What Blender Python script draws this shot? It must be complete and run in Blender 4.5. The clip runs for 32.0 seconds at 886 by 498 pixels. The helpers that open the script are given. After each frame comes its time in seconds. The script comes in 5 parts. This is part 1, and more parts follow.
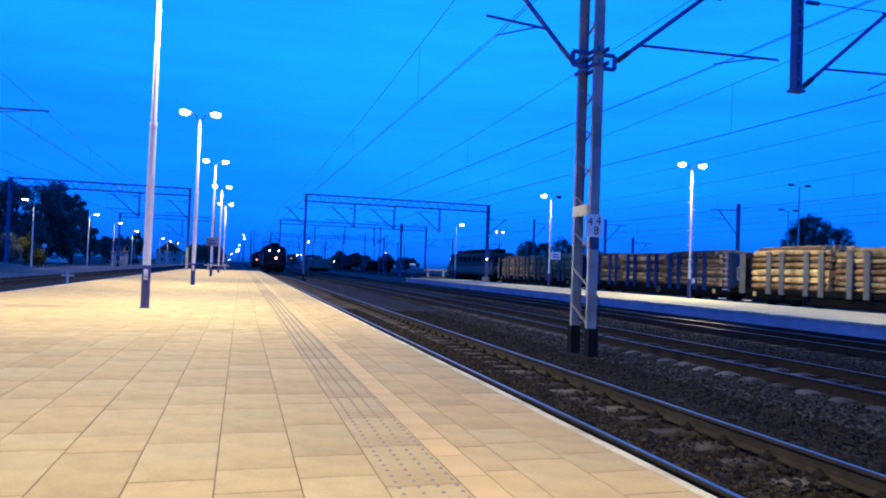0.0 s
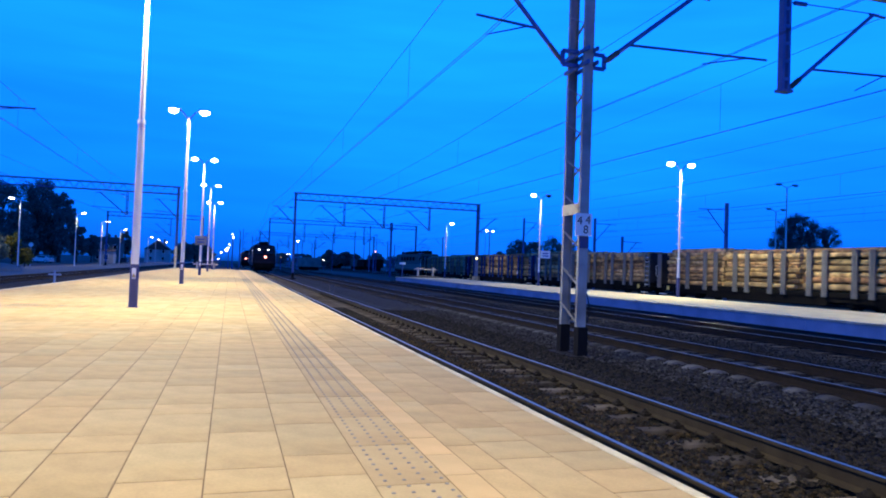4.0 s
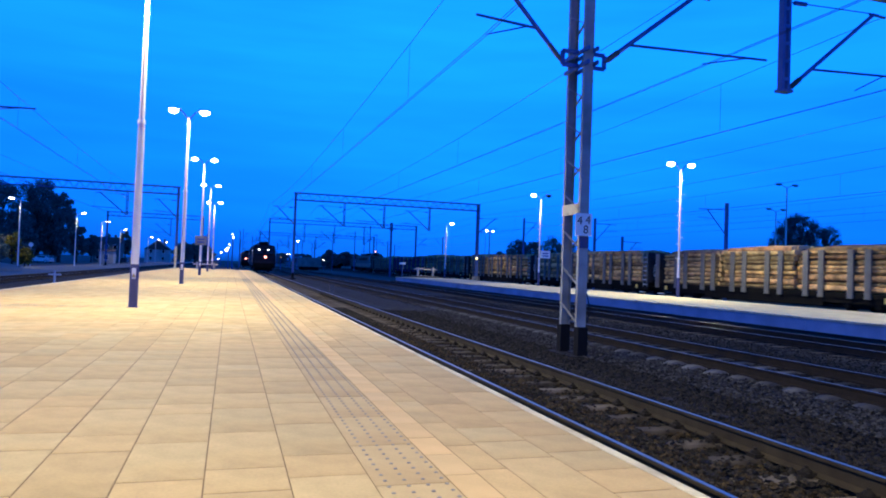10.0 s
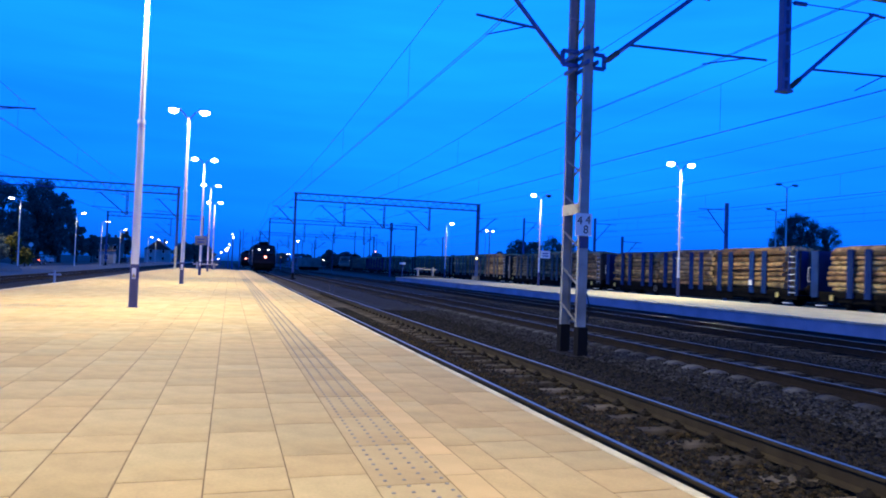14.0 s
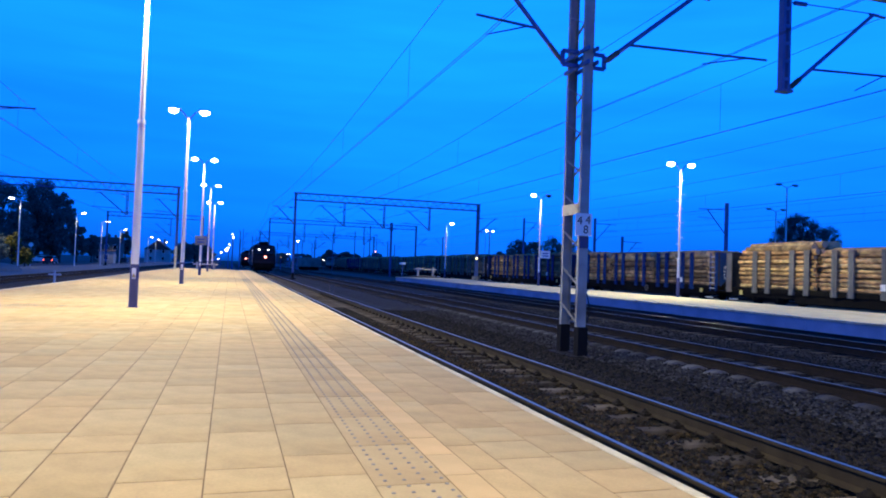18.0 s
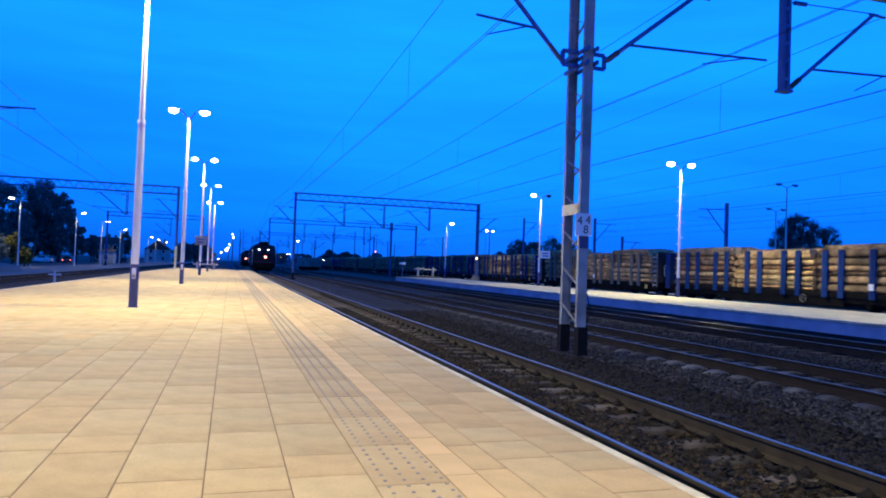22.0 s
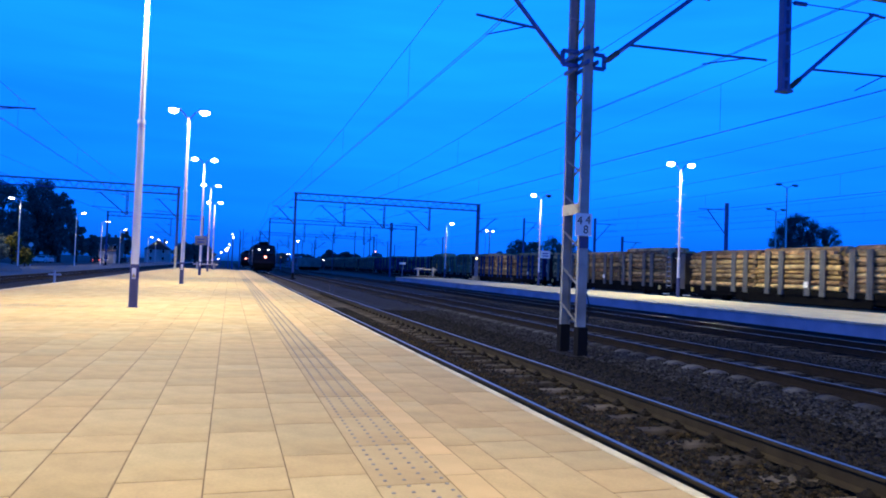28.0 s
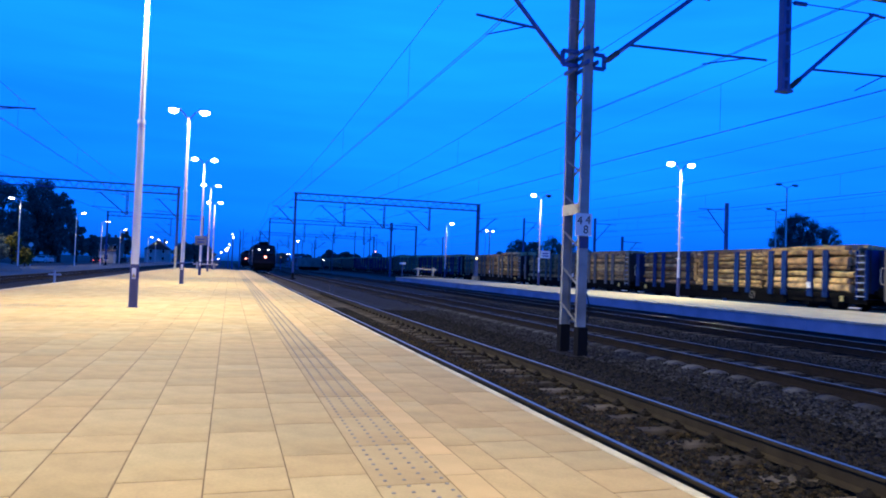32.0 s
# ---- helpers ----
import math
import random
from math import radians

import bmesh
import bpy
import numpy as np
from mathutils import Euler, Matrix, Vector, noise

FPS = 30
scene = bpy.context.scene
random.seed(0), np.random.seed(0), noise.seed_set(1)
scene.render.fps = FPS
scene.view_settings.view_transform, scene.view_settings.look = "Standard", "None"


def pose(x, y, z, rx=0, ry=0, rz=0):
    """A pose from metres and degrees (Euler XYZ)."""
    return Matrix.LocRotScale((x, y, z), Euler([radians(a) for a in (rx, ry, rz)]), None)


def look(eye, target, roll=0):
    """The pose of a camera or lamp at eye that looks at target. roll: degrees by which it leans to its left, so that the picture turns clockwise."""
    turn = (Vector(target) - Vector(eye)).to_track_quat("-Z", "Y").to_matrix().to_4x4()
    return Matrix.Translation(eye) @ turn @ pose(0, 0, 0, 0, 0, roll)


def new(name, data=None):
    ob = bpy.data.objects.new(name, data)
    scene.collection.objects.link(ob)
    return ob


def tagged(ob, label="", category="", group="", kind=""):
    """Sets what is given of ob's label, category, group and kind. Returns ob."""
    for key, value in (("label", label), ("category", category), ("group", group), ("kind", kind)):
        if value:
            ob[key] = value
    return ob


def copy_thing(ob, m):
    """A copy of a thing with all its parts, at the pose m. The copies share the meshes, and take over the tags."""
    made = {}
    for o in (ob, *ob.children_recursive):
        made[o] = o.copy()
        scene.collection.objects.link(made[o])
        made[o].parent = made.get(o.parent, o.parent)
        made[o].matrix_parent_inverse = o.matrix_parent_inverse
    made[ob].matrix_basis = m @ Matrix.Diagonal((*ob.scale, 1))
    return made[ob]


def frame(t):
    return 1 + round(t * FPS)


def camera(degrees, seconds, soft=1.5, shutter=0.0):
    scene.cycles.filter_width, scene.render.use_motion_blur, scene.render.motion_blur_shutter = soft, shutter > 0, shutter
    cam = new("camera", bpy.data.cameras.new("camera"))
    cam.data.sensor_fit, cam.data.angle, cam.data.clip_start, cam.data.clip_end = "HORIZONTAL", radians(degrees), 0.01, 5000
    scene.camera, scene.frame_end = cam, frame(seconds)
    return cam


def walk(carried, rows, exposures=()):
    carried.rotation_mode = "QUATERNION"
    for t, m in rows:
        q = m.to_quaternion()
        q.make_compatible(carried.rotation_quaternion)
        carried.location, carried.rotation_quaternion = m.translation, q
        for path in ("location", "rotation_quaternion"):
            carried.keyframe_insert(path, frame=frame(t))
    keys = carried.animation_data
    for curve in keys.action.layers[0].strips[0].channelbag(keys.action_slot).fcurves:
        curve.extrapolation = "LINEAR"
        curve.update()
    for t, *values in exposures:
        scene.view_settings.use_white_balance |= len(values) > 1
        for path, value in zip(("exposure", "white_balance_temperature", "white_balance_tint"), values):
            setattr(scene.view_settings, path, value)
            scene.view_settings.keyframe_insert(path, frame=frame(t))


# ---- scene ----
E = 1.05                      # eye above the platform
cam = camera(64.2, 32.0, soft=1.85, shutter=0.6)


def view(yaw, pitch, roll):
    a, b = radians(yaw), radians(pitch)
    d = (math.sin(a) * math.cos(b), math.cos(a) * math.cos(b), math.sin(b))
    return look((0, 0, E), (d[0], d[1], E + d[2]), roll)


walk(cam, [(0.0, view(15.92, 1.62, 2.1)), (0.5, view(16.05, 1.63, 2.1)), (1.0, view(16.52, 1.60, 2.1)),
           (1.5, view(16.735, 1.563, 2.1)), (32.0, view(16.735, 1.563, 2.1))],
     exposures=[(0.0, 0.03), (14.0, -0.01), (32.0, -0.05)])

# ---- world and light ----
world = bpy.data.worlds.new("dusk")
scene.world = world
world.use_nodes = True
wn, wl = world.node_tree.nodes, world.node_tree.links
wn.clear()
w_out = wn.new("ShaderNodeOutputWorld")
w_bg = wn.new("ShaderNodeBackground")
w_tc = wn.new("ShaderNodeTexCoord")
w_sep = wn.new("ShaderNodeSeparateXYZ")
w_ramp = wn.new("ShaderNodeValToRGB")
w_map = wn.new("ShaderNodeMapping")
w_cloud = wn.new("ShaderNodeTexNoise")
w_cramp = wn.new("ShaderNodeMapRange")
w_mul = wn.new("ShaderNodeVectorMath")
w_mul.operation = "SCALE"
w_map.inputs["Scale"].default_value = (1.2, 1.2, 11.0)
w_cloud.inputs["Scale"].default_value = 2.2
w_cloud.inputs["Detail"].default_value = 4.0
w_cramp.inputs["From Min"].default_value = 0.3
w_cramp.inputs["From Max"].default_value = 0.7
w_cramp.inputs["To Min"].default_value = 0.88
w_cramp.inputs["To Max"].default_value = 1.12
els = w_ramp.color_ramp.elements
els[0].position, els[0].color = 0.0, (0.002, 0.004, 0.012, 1)
els[1].position, els[1].color = 1.0, (0.001, 0.018, 0.12, 1)
for pos, col in ((0.495, (0.002, 0.006, 0.03, 1)), (0.505, (0.004, 0.17, 1.12, 1)), (0.53, (0.004, 0.26, 1.75, 1)),
                 (0.57, (0.006, 0.345, 2.38, 1)), (0.66, (0.009, 0.435, 2.65, 1)), (0.71, (0.007, 0.325, 1.9, 1)), (0.80, (0.004, 0.08, 0.50, 1)), (0.90, (0.002, 0.03, 0.18, 1))):
    e = els.new(pos)
    e.color = col
w_half = wn.new("ShaderNodeMapRange")
w_half.inputs["From Min"].default_value = -1.0
wl.new(w_tc.outputs["Generated"], w_sep.inputs[0])
wl.new(w_sep.outputs["Z"], w_half.inputs["Value"])
wl.new(w_half.outputs[0], w_ramp.inputs["Fac"])
wl.new(w_tc.outputs["Generated"], w_map.inputs["Vector"])
wl.new(w_map.outputs[0], w_cloud.inputs["Vector"])
wl.new(w_cloud.outputs["Fac"], w_cramp.inputs["Value"])
wl.new(w_ramp.outputs["Color"], w_mul.inputs[0])
w_side = wn.new("ShaderNodeMapRange")      # the sky is a little darker away from the afterglow
w_side.inputs["From Min"].default_value = -1.0
w_glow = wn.new("ShaderNodeValToRGB")
sides = w_glow.color_ramp.elements
sides[0].position, sides[0].color = 0.33, (0.78, 0.78, 0.78, 1)
sides[1].position, sides[1].color = 0.85, (0.86, 0.86, 0.86, 1)
for pos, k in ((0.58, 1.0), (0.68, 0.97)):
    e = sides.new(pos)
    e.color = (k, k, k, 1)
wl.new(w_side.outputs[0], w_glow.inputs["Fac"])
w_both = wn.new("ShaderNodeMath")
w_both.operation = "MULTIPLY"
wl.new(w_sep.outputs["X"], w_side.inputs["Value"])
wl.new(w_cramp.outputs[0], w_both.inputs[0])
wl.new(w_glow.outputs["Color"], w_both.inputs[1])
wl.new(w_both.outputs[0], w_mul.inputs["Scale"])
wl.new(w_mul.outputs[0], w_bg.inputs["Color"])
wl.new(w_bg.outputs[0], w_out.inputs["Surface"])
w_bg.inputs["Strength"].default_value = 1.0

LAMP_TINT = (1.0, 0.90, 0.565)


def bulb(x, y, z, watts, tint=LAMP_TINT, cone=126, blend=0.45):
    """The light of one lamp head, thrown downwards."""
    d = bpy.data.lights.new("lamp_light", "SPOT")
    d.energy, d.color, d.spot_size, d.spot_blend, d.shadow_soft_size = watts, tint, radians(cone), blend, 0.14
    new("lamp_light", d).location = (x, y, z)


# ---- materials ----
def mat(name, color, rough=0.7, metal=0.0, var=0.25, scale=6.0, bump=0.15, fine=60.0, island=0.0, obj=0.0, dirt=None, spec=0.5, other=None):
    """Two scales of noise over a base colour, with bump; island and obj vary piece by piece."""
    m = bpy.data.materials.new(name)
    m.use_nodes = True
    n, l = m.node_tree.nodes, m.node_tree.links
    b = n["Principled BSDF"]
    b.inputs["Metallic"].default_value = metal
    b.inputs["Specular IOR Level"].default_value = spec
    tc = n.new("ShaderNodeTexCoord")
    big, small = n.new("ShaderNodeTexNoise"), n.new("ShaderNodeTexNoise")
    big.inputs["Scale"].default_value, small.inputs["Scale"].default_value = scale, fine
    big.inputs["Detail"].default_value, small.inputs["Detail"].default_value = 5.0, 3.0
    for t in (big, small):
        l.new(tc.outputs["Object"], t.inputs["Vector"])
    add = n.new("ShaderNodeMath")
    add.operation = "ADD"
    half = n.new("ShaderNodeMath")
    half.operation = "MULTIPLY"
    half.inputs[1].default_value = 0.5
    l.new(small.outputs["Fac"], half.inputs[0])
    l.new(big.outputs["Fac"], add.inputs[0])
    l.new(half.outputs[0], add.inputs[1])
    mr = n.new("ShaderNodeMapRange")
    mr.inputs["From Min"].default_value, mr.inputs["From Max"].default_value = 0.45, 1.05
    mr.inputs["To Min"].default_value, mr.inputs["To Max"].default_value = 1 - var, 1 + var
    l.new(add.outputs[0], mr.inputs["Value"])
    value = mr.outputs[0]
    for amount, node, out in ((island, "ShaderNodeNewGeometry", "Random Per Island"), (obj, "ShaderNodeObjectInfo", "Random")):
        if amount:
            g = n.new(node)
            r = n.new("ShaderNodeMapRange")
            r.inputs["To Min"].default_value, r.inputs["To Max"].default_value = 1 - amount, 1 + amount
            l.new(g.outputs[out], r.inputs["Value"])
            k = n.new("ShaderNodeMath")
            k.operation = "MULTIPLY"
            l.new(value, k.inputs[0])
            l.new(r.outputs[0], k.inputs[1])
            value = k.outputs[0]
    base = n.new("ShaderNodeRGB")
    base.outputs[0].default_value = (*color, 1)
    source = base.outputs[0]
    if other:       # some pieces lean towards a second hue
        mix = n.new("ShaderNodeMix")
        mix.data_type = "RGBA"
        a, c = n.new("ShaderNodeObjectInfo"), n.new("ShaderNodeNewGeometry")
        k, w = n.new("ShaderNodeMath"), n.new("ShaderNodeMath")
        k.operation, w.operation = "MULTIPLY_ADD", "FRACT"
        k.inputs[1].default_value = 7.31
        l.new(a.outputs["Random"], k.inputs[0])
        l.new(c.outputs["Random Per Island"], k.inputs[2])
        l.new(k.outputs[0], w.inputs[0])
        l.new(w.outputs[0], mix.inputs["Factor"])
        l.new(source, mix.inputs["A"])
        mix.inputs["B"].default_value = (*other, 1)
        source = mix.outputs["Result"]
    if dirt:
        mix = n.new("ShaderNodeMix")
        mix.data_type = "RGBA"
        st = n.new("ShaderNodeTexNoise")
        st.inputs["Scale"].default_value, st.inputs["Detail"].default_value = scale * 0.35, 8.0
        l.new(tc.outputs["Object"], st.inputs["Vector"])
        sr = n.new("ShaderNodeMapRange")
        sr.inputs["From Min"].default_value, sr.inputs["From Max"].default_value = 0.48, 0.70
        l.new(st.outputs["Fac"], sr.inputs["Value"])
        l.new(sr.outputs[0], mix.inputs["Factor"])
        l.new(source, mix.inputs["A"])
        mix.inputs["B"].default_value = (*dirt, 1)
        source = mix.outputs["Result"]
    sc = n.new("ShaderNodeVectorMath")
    sc.operation = "SCALE"
    l.new(source, sc.inputs[0])
    l.new(value, sc.inputs["Scale"])
    l.new(sc.outputs[0], b.inputs["Base Color"])
    rr = n.new("ShaderNodeMapRange")
    rr.inputs["To Min"].default_value, rr.inputs["To Max"].default_value = max(0.03, rough - 0.12), min(1, rough + 0.12)
    l.new(small.outputs["Fac"], rr.inputs["Value"])
    l.new(rr.outputs[0], b.inputs["Roughness"])
    if bump:
        bp = n.new("ShaderNodeBump")
        bp.inputs["Strength"].default_value, bp.inputs["Distance"].default_value = bump, 0.01
        l.new(add.outputs[0], bp.inputs["Height"])
        l.new(bp.outputs[0], b.inputs["Normal"])
    return m


def glow(name, color, strength):
    m = bpy.data.materials.new(name)
    m.use_nodes = True
    b = m.node_tree.nodes["Principled BSDF"]
    b.inputs["Base Color"].default_value = (*color, 1)
    b.inputs["Emission Color"].default_value = (*color, 1)
    b.inputs["Emission Strength"].default_value = strength
    return m


M_TILE = mat("platform_tile", (0.515, 0.40, 0.215), 0.75, 0, 0.20, 4.0, 0.3, 60.0, island=0.06, obj=0.08, dirt=(0.46, 0.335, 0.165), spec=0.15, other=(0.545, 0.385, 0.19))
M_PINK = mat("salmon_tile", (0.62, 0.45, 0.24), 0.75, 0, 0.10, 4.0, 0.15, 80.0, island=0.04, obj=0.05, spec=0.15, other=(0.63, 0.44, 0.22))
M_TACT = mat("tactile_tile", (0.495, 0.372, 0.20), 0.75, 0, 0.14, 4.0, 0.2, 60.0, obj=0.05, island=0.05, spec=0.15, dirt=(0.42, 0.30, 0.155))
M_DOME = mat("steel_stud", (0.24, 0.215, 0.19), 0.45, 0.25, 0.2, 20, 0.0)
M_JOINT = mat("joint_sand", (0.20, 0.135, 0.065), 0.95, 0, 0.3, 8, 0.3)
M_EDGE = mat("white_edge_concrete", (0.66, 0.59, 0.42), 0.75, 0, 0.16, 6, 0.3, 40.0, dirt=(0.40, 0.34, 0.23), spec=0.2)
# Grey concrete; the blue skylight on the platform sides is put into its colour.
M_CONC = mat("sky_tinted_concrete", (0.24, 0.32, 0.47), 0.85, 0, 0.16, 1.5, 0.3, dirt=(0.18, 0.24, 0.36))
M_RPLAT = mat("light_paving", (0.60, 0.54, 0.36), 0.8, 0, 0.16, 2.0, 0.2, dirt=(0.48, 0.42, 0.28), spec=0.15)
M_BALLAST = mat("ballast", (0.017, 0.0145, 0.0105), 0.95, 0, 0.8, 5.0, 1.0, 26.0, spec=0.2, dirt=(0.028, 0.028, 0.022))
M_STONE2 = mat("pale_ballast_stone", (0.040, 0.039, 0.039), 0.9, 0, 0.35, 9, 0.6, 40.0, island=0.85, spec=0.2)
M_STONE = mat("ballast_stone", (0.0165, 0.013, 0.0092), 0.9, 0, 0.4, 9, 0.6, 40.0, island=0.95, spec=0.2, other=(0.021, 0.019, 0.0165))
M_SLEEPER = mat("concrete_sleeper", (0.10, 0.082, 0.062), 0.9, 0, 0.35, 4, 0.6, obj=0.5, spec=0.2, dirt=(0.035, 0.026, 0.018))
M_SLEEPER2 = mat("pale_sleeper", (0.115, 0.112, 0.105), 0.9, 0, 0.3, 4, 0.5, obj=0.4, spec=0.2, dirt=(0.035, 0.032, 0.03))
M_RAILTOP = mat("polished_rail", (0.42, 0.375, 0.34), 0.42, 1.0, 0.08, 3, 0)
M_RAILTOP2 = mat("dull_rail_head", (0.20, 0.20, 0.21), 0.46, 1.0, 0.1, 3, 0)
# Darker rail copy: the lack of lamplight on farther tracks is in its colour.
M_RAILD = mat("unlit_rail", (0.022, 0.017, 0.013), 0.9, 0, 0.3, 6, 0.3, spec=0.15)
M_RAIL = mat("rusty_rail", (0.040, 0.030, 0.017), 0.85, 0, 0.35, 6, 0.4, spec=0.25, dirt=(0.028, 0.02, 0.012))
M_CLIP = mat("greasy_fastening", (0.016, 0.013, 0.010), 0.8, 0, 0.3, 9, 0.3, spec=0.2)
M_GROUND = mat("yard_ground", (0.035, 0.028, 0.02), 0.95, 0, 0.4, 0.15, 0.4, 3.0, dirt=(0.03, 0.036, 0.02))
M_GRAVEL = mat("grey_gravel", (0.20, 0.19, 0.17), 0.9, 0, 0.3, 1.0, 0.4)
M_ROAD = mat("asphalt", (0.06, 0.058, 0.055), 0.85, 0, 0.2, 0.5, 0.3)
M_POLE = mat("galvanised_pole", (0.66, 0.66, 0.66), 0.5, 0.0, 0.10, 3, 0.05)
M_NAVY = mat("navy_paint", (0.035, 0.045, 0.14), 0.5, 0, 0.15, 6, 0.1)
M_STEEL = mat("grey_painted_steel", (0.30, 0.30, 0.275), 0.55, 0.15, 0.25, 3, 0.15, dirt=(0.17, 0.16, 0.135))
# The blue dusk haze over overhead steelwork is put into this colour.
M_FARSTEEL = mat("hazy_blue_steel", (0.07, 0.12, 0.29), 0.6, 0.15, 0.25, 3, 0.1, spec=0.4)
# Shade in the gaps between wagons is put into this dark colour.
M_WEND = mat("shaded_end_wall", (0.03, 0.03, 0.035), 0.8, 0, 0.3, 2, 0.2, spec=0.2)
# Dark steel with the sky's blue veil mixed into its base colour.
M_DARKSTEEL = mat("sky_tinted_steel", (0.045, 0.10, 0.32), 0.6, 0.1, 0.25, 4, 0.1, spec=0.4)
M_BLACK = mat("black_paint", (0.007, 0.0065, 0.006), 0.75, 0, 0.2, 8, 0.1, spec=0.15)
M_YELLOW = mat("faded_yellow", (0.60, 0.48, 0.14), 0.6, 0, 0.15, 8, 0.1)
M_CREAM = mat("cream_paint", (0.62, 0.56, 0.36), 0.6, 0, 0.12, 8, 0.1, dirt=(0.4, 0.33, 0.2))
M_WHITE = mat("white_enamel", (0.78, 0.78, 0.76), 0.4, 0, 0.06, 6, 0.05)
M_WIRE = mat("copper_wire", (0.045, 0.05, 0.065), 0.6, 0.1, 0.1, 3, 0)
M_CERAMIC = mat("brown_insulator", (0.13, 0.10, 0.10), 0.25, 0, 0.1, 6, 0)
M_WGREY = mat("wagon_grey", (0.125, 0.13, 0.13), 0.65, 0.1, 0.22, 2, 0.2, obj=0.1, dirt=(0.15, 0.12, 0.09))
M_WBLUE = mat("wagon_blue", (0.008, 0.036, 0.155), 0.75, 0, 0.2, 2, 0.15, obj=0.1, spec=0.15, dirt=(0.010, 0.028, 0.10))
M_UNDER = mat("grimy_underframe", (0.008, 0.0075, 0.007), 0.9, 0, 0.35, 3, 0.3, spec=0.08)
M_BARK = mat("pine_bark", (0.40, 0.29, 0.125), 0.9, 0, 0.7, 4, 0.9, 22.0, island=0.3, obj=0.65, dirt=(0.08, 0.05, 0.025), other=(0.33, 0.19, 0.085))
M_BARK2 = mat("red_bark", (0.27, 0.14, 0.058), 0.9, 0, 0.7, 4, 0.9, 22.0, island=0.3, obj=0.65, dirt=(0.06, 0.035, 0.018), other=(0.36, 0.25, 0.10))
M_BARK3 = mat("peeled_log", (0.52, 0.38, 0.16), 0.85, 0, 0.55, 4, 0.7, 22.0, island=0.3, obj=0.5, dirt=(0.13, 0.08, 0.038), other=(0.42, 0.26, 0.10))
M_CUT = mat("sawn_wood", (0.55, 0.38, 0.19), 0.8, 0, 0.15, 12, 0.2, obj=0.2, island=0.2)
M_LOCO = mat("loco_green", (0.035, 0.045, 0.03), 0.6, 0.1, 0.15, 2, 0.1, dirt=(0.05, 0.05, 0.035))
M_LOCO2 = mat("loco_cream", (0.12, 0.11, 0.08), 0.5, 0.05, 0.12, 2, 0.1)
M_RED = mat("loco_red", (0.10, 0.02, 0.015), 0.5, 0, 0.15, 3, 0.1)
M_GLASS = mat("dark_glass", (0.01, 0.012, 0.015), 0.08, 0, 0.05, 3, 0)
M_LEAF = mat("leaf", (0.10, 0.15, 0.145), 0.45, 0, 0.3, 2, 0, island=0.4)
M_LEAFY = mat("yellow_leaf", (0.17, 0.145, 0.025), 0.7, 0, 0.3, 2, 0, island=0.4)
for m in (M_LEAF, M_LEAFY):       # thin leaves let part of the light through
    n, l = m.node_tree.nodes, m.node_tree.links
    b = n["Principled BSDF"]
    tr, mx = n.new("ShaderNodeBsdfTranslucent"), n.new("ShaderNodeMixShader")
    l.new(b.inputs["Base Color"].links[0].from_socket, tr.inputs["Color"])
    mx.inputs[0].default_value = 0.45
    l.new(b.outputs[0], mx.inputs[1])
    l.new(tr.outputs[0], mx.inputs[2])
    l.new(mx.outputs[0], n["Material Output"].inputs["Surface"])
M_TRUNK = mat("bark", (0.06, 0.045, 0.035), 0.9, 0, 0.3, 4, 0.6)
M_WALL = mat("plaster", (0.42, 0.41, 0.38), 0.85, 0, 0.12, 0.6, 0.2, dirt=(0.30, 0.29, 0.27))
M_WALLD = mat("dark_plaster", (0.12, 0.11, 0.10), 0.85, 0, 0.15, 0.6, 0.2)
M_ROOF = mat("roof_tiles", (0.07, 0.045, 0.04), 0.8, 0, 0.2, 2, 0.3)
M_CARW = mat("white_car_paint", (0.6, 0.6, 0.6), 0.25, 0.1, 0.03, 2, 0)
M_CARD = mat("dark_car_paint", (0.05, 0.05, 0.06), 0.25, 0.2, 0.03, 2, 0)
M_RUBBER = mat("rubber", (0.02, 0.02, 0.02), 0.85, 0, 0.1, 5, 0)
G_LAMP = glow("lamp_glow", (1.0, 0.90, 0.72), 60)
G_LAMPD = glow("far_lamp_glow", (1.0, 0.82, 0.55), 25)
G_HEAD = glow("headlight_glow", (1.0, 0.93, 0.8), 40)
G_REDL = glow("red_light", (1.0, 0.10, 0.05), 7)
G_ORANGE = glow("orange_light", (1.0, 0.40, 0.12), 6)


# ---- mesh helpers ----
def box(bm, x0, x1, y0, y1, z0, z1):
    v = [bm.verts.new((x, y, z)) for z in (z0, z1) for y in (y0, y1) for x in (x0, x1)]
    for f in ((0, 2, 3, 1), (4, 5, 7, 6), (0, 1, 5, 4), (2, 6, 7, 3), (0, 4, 6, 2), (1, 3, 7, 5)):
        bm.faces.new([v[i] for i in f])


def tube(bm, a, b, r0, r1=None, n=8, caps=True):
    a, b = Vector(a), Vector(b)
    r1 = r0 if r1 is None else r1
    d = (b - a).normalized()
    u = d.orthogonal().normalized()
    w = d.cross(u)
    ra, rb, ca, cb = [], [], [], []
    for i in range(n):
        t = 2 * math.pi * i / n
        o = u * math.cos(t) + w * math.sin(t)
        ra.append(bm.verts.new(a + o * r0))
        rb.append(bm.verts.new(b + o * r1))
        if caps and n > 5:
            ca.append(bm.verts.new(a + o * r0))
            cb.append(bm.verts.new(b + o * r1))
    for i in range(n):
        j = (i + 1) % n
        bm.faces.new((ra[i], ra[j], rb[j], rb[i])).smooth = n > 5
    if caps:
        bm.faces.new((ca or ra)[::-1])
        bm.faces.new(cb or rb)


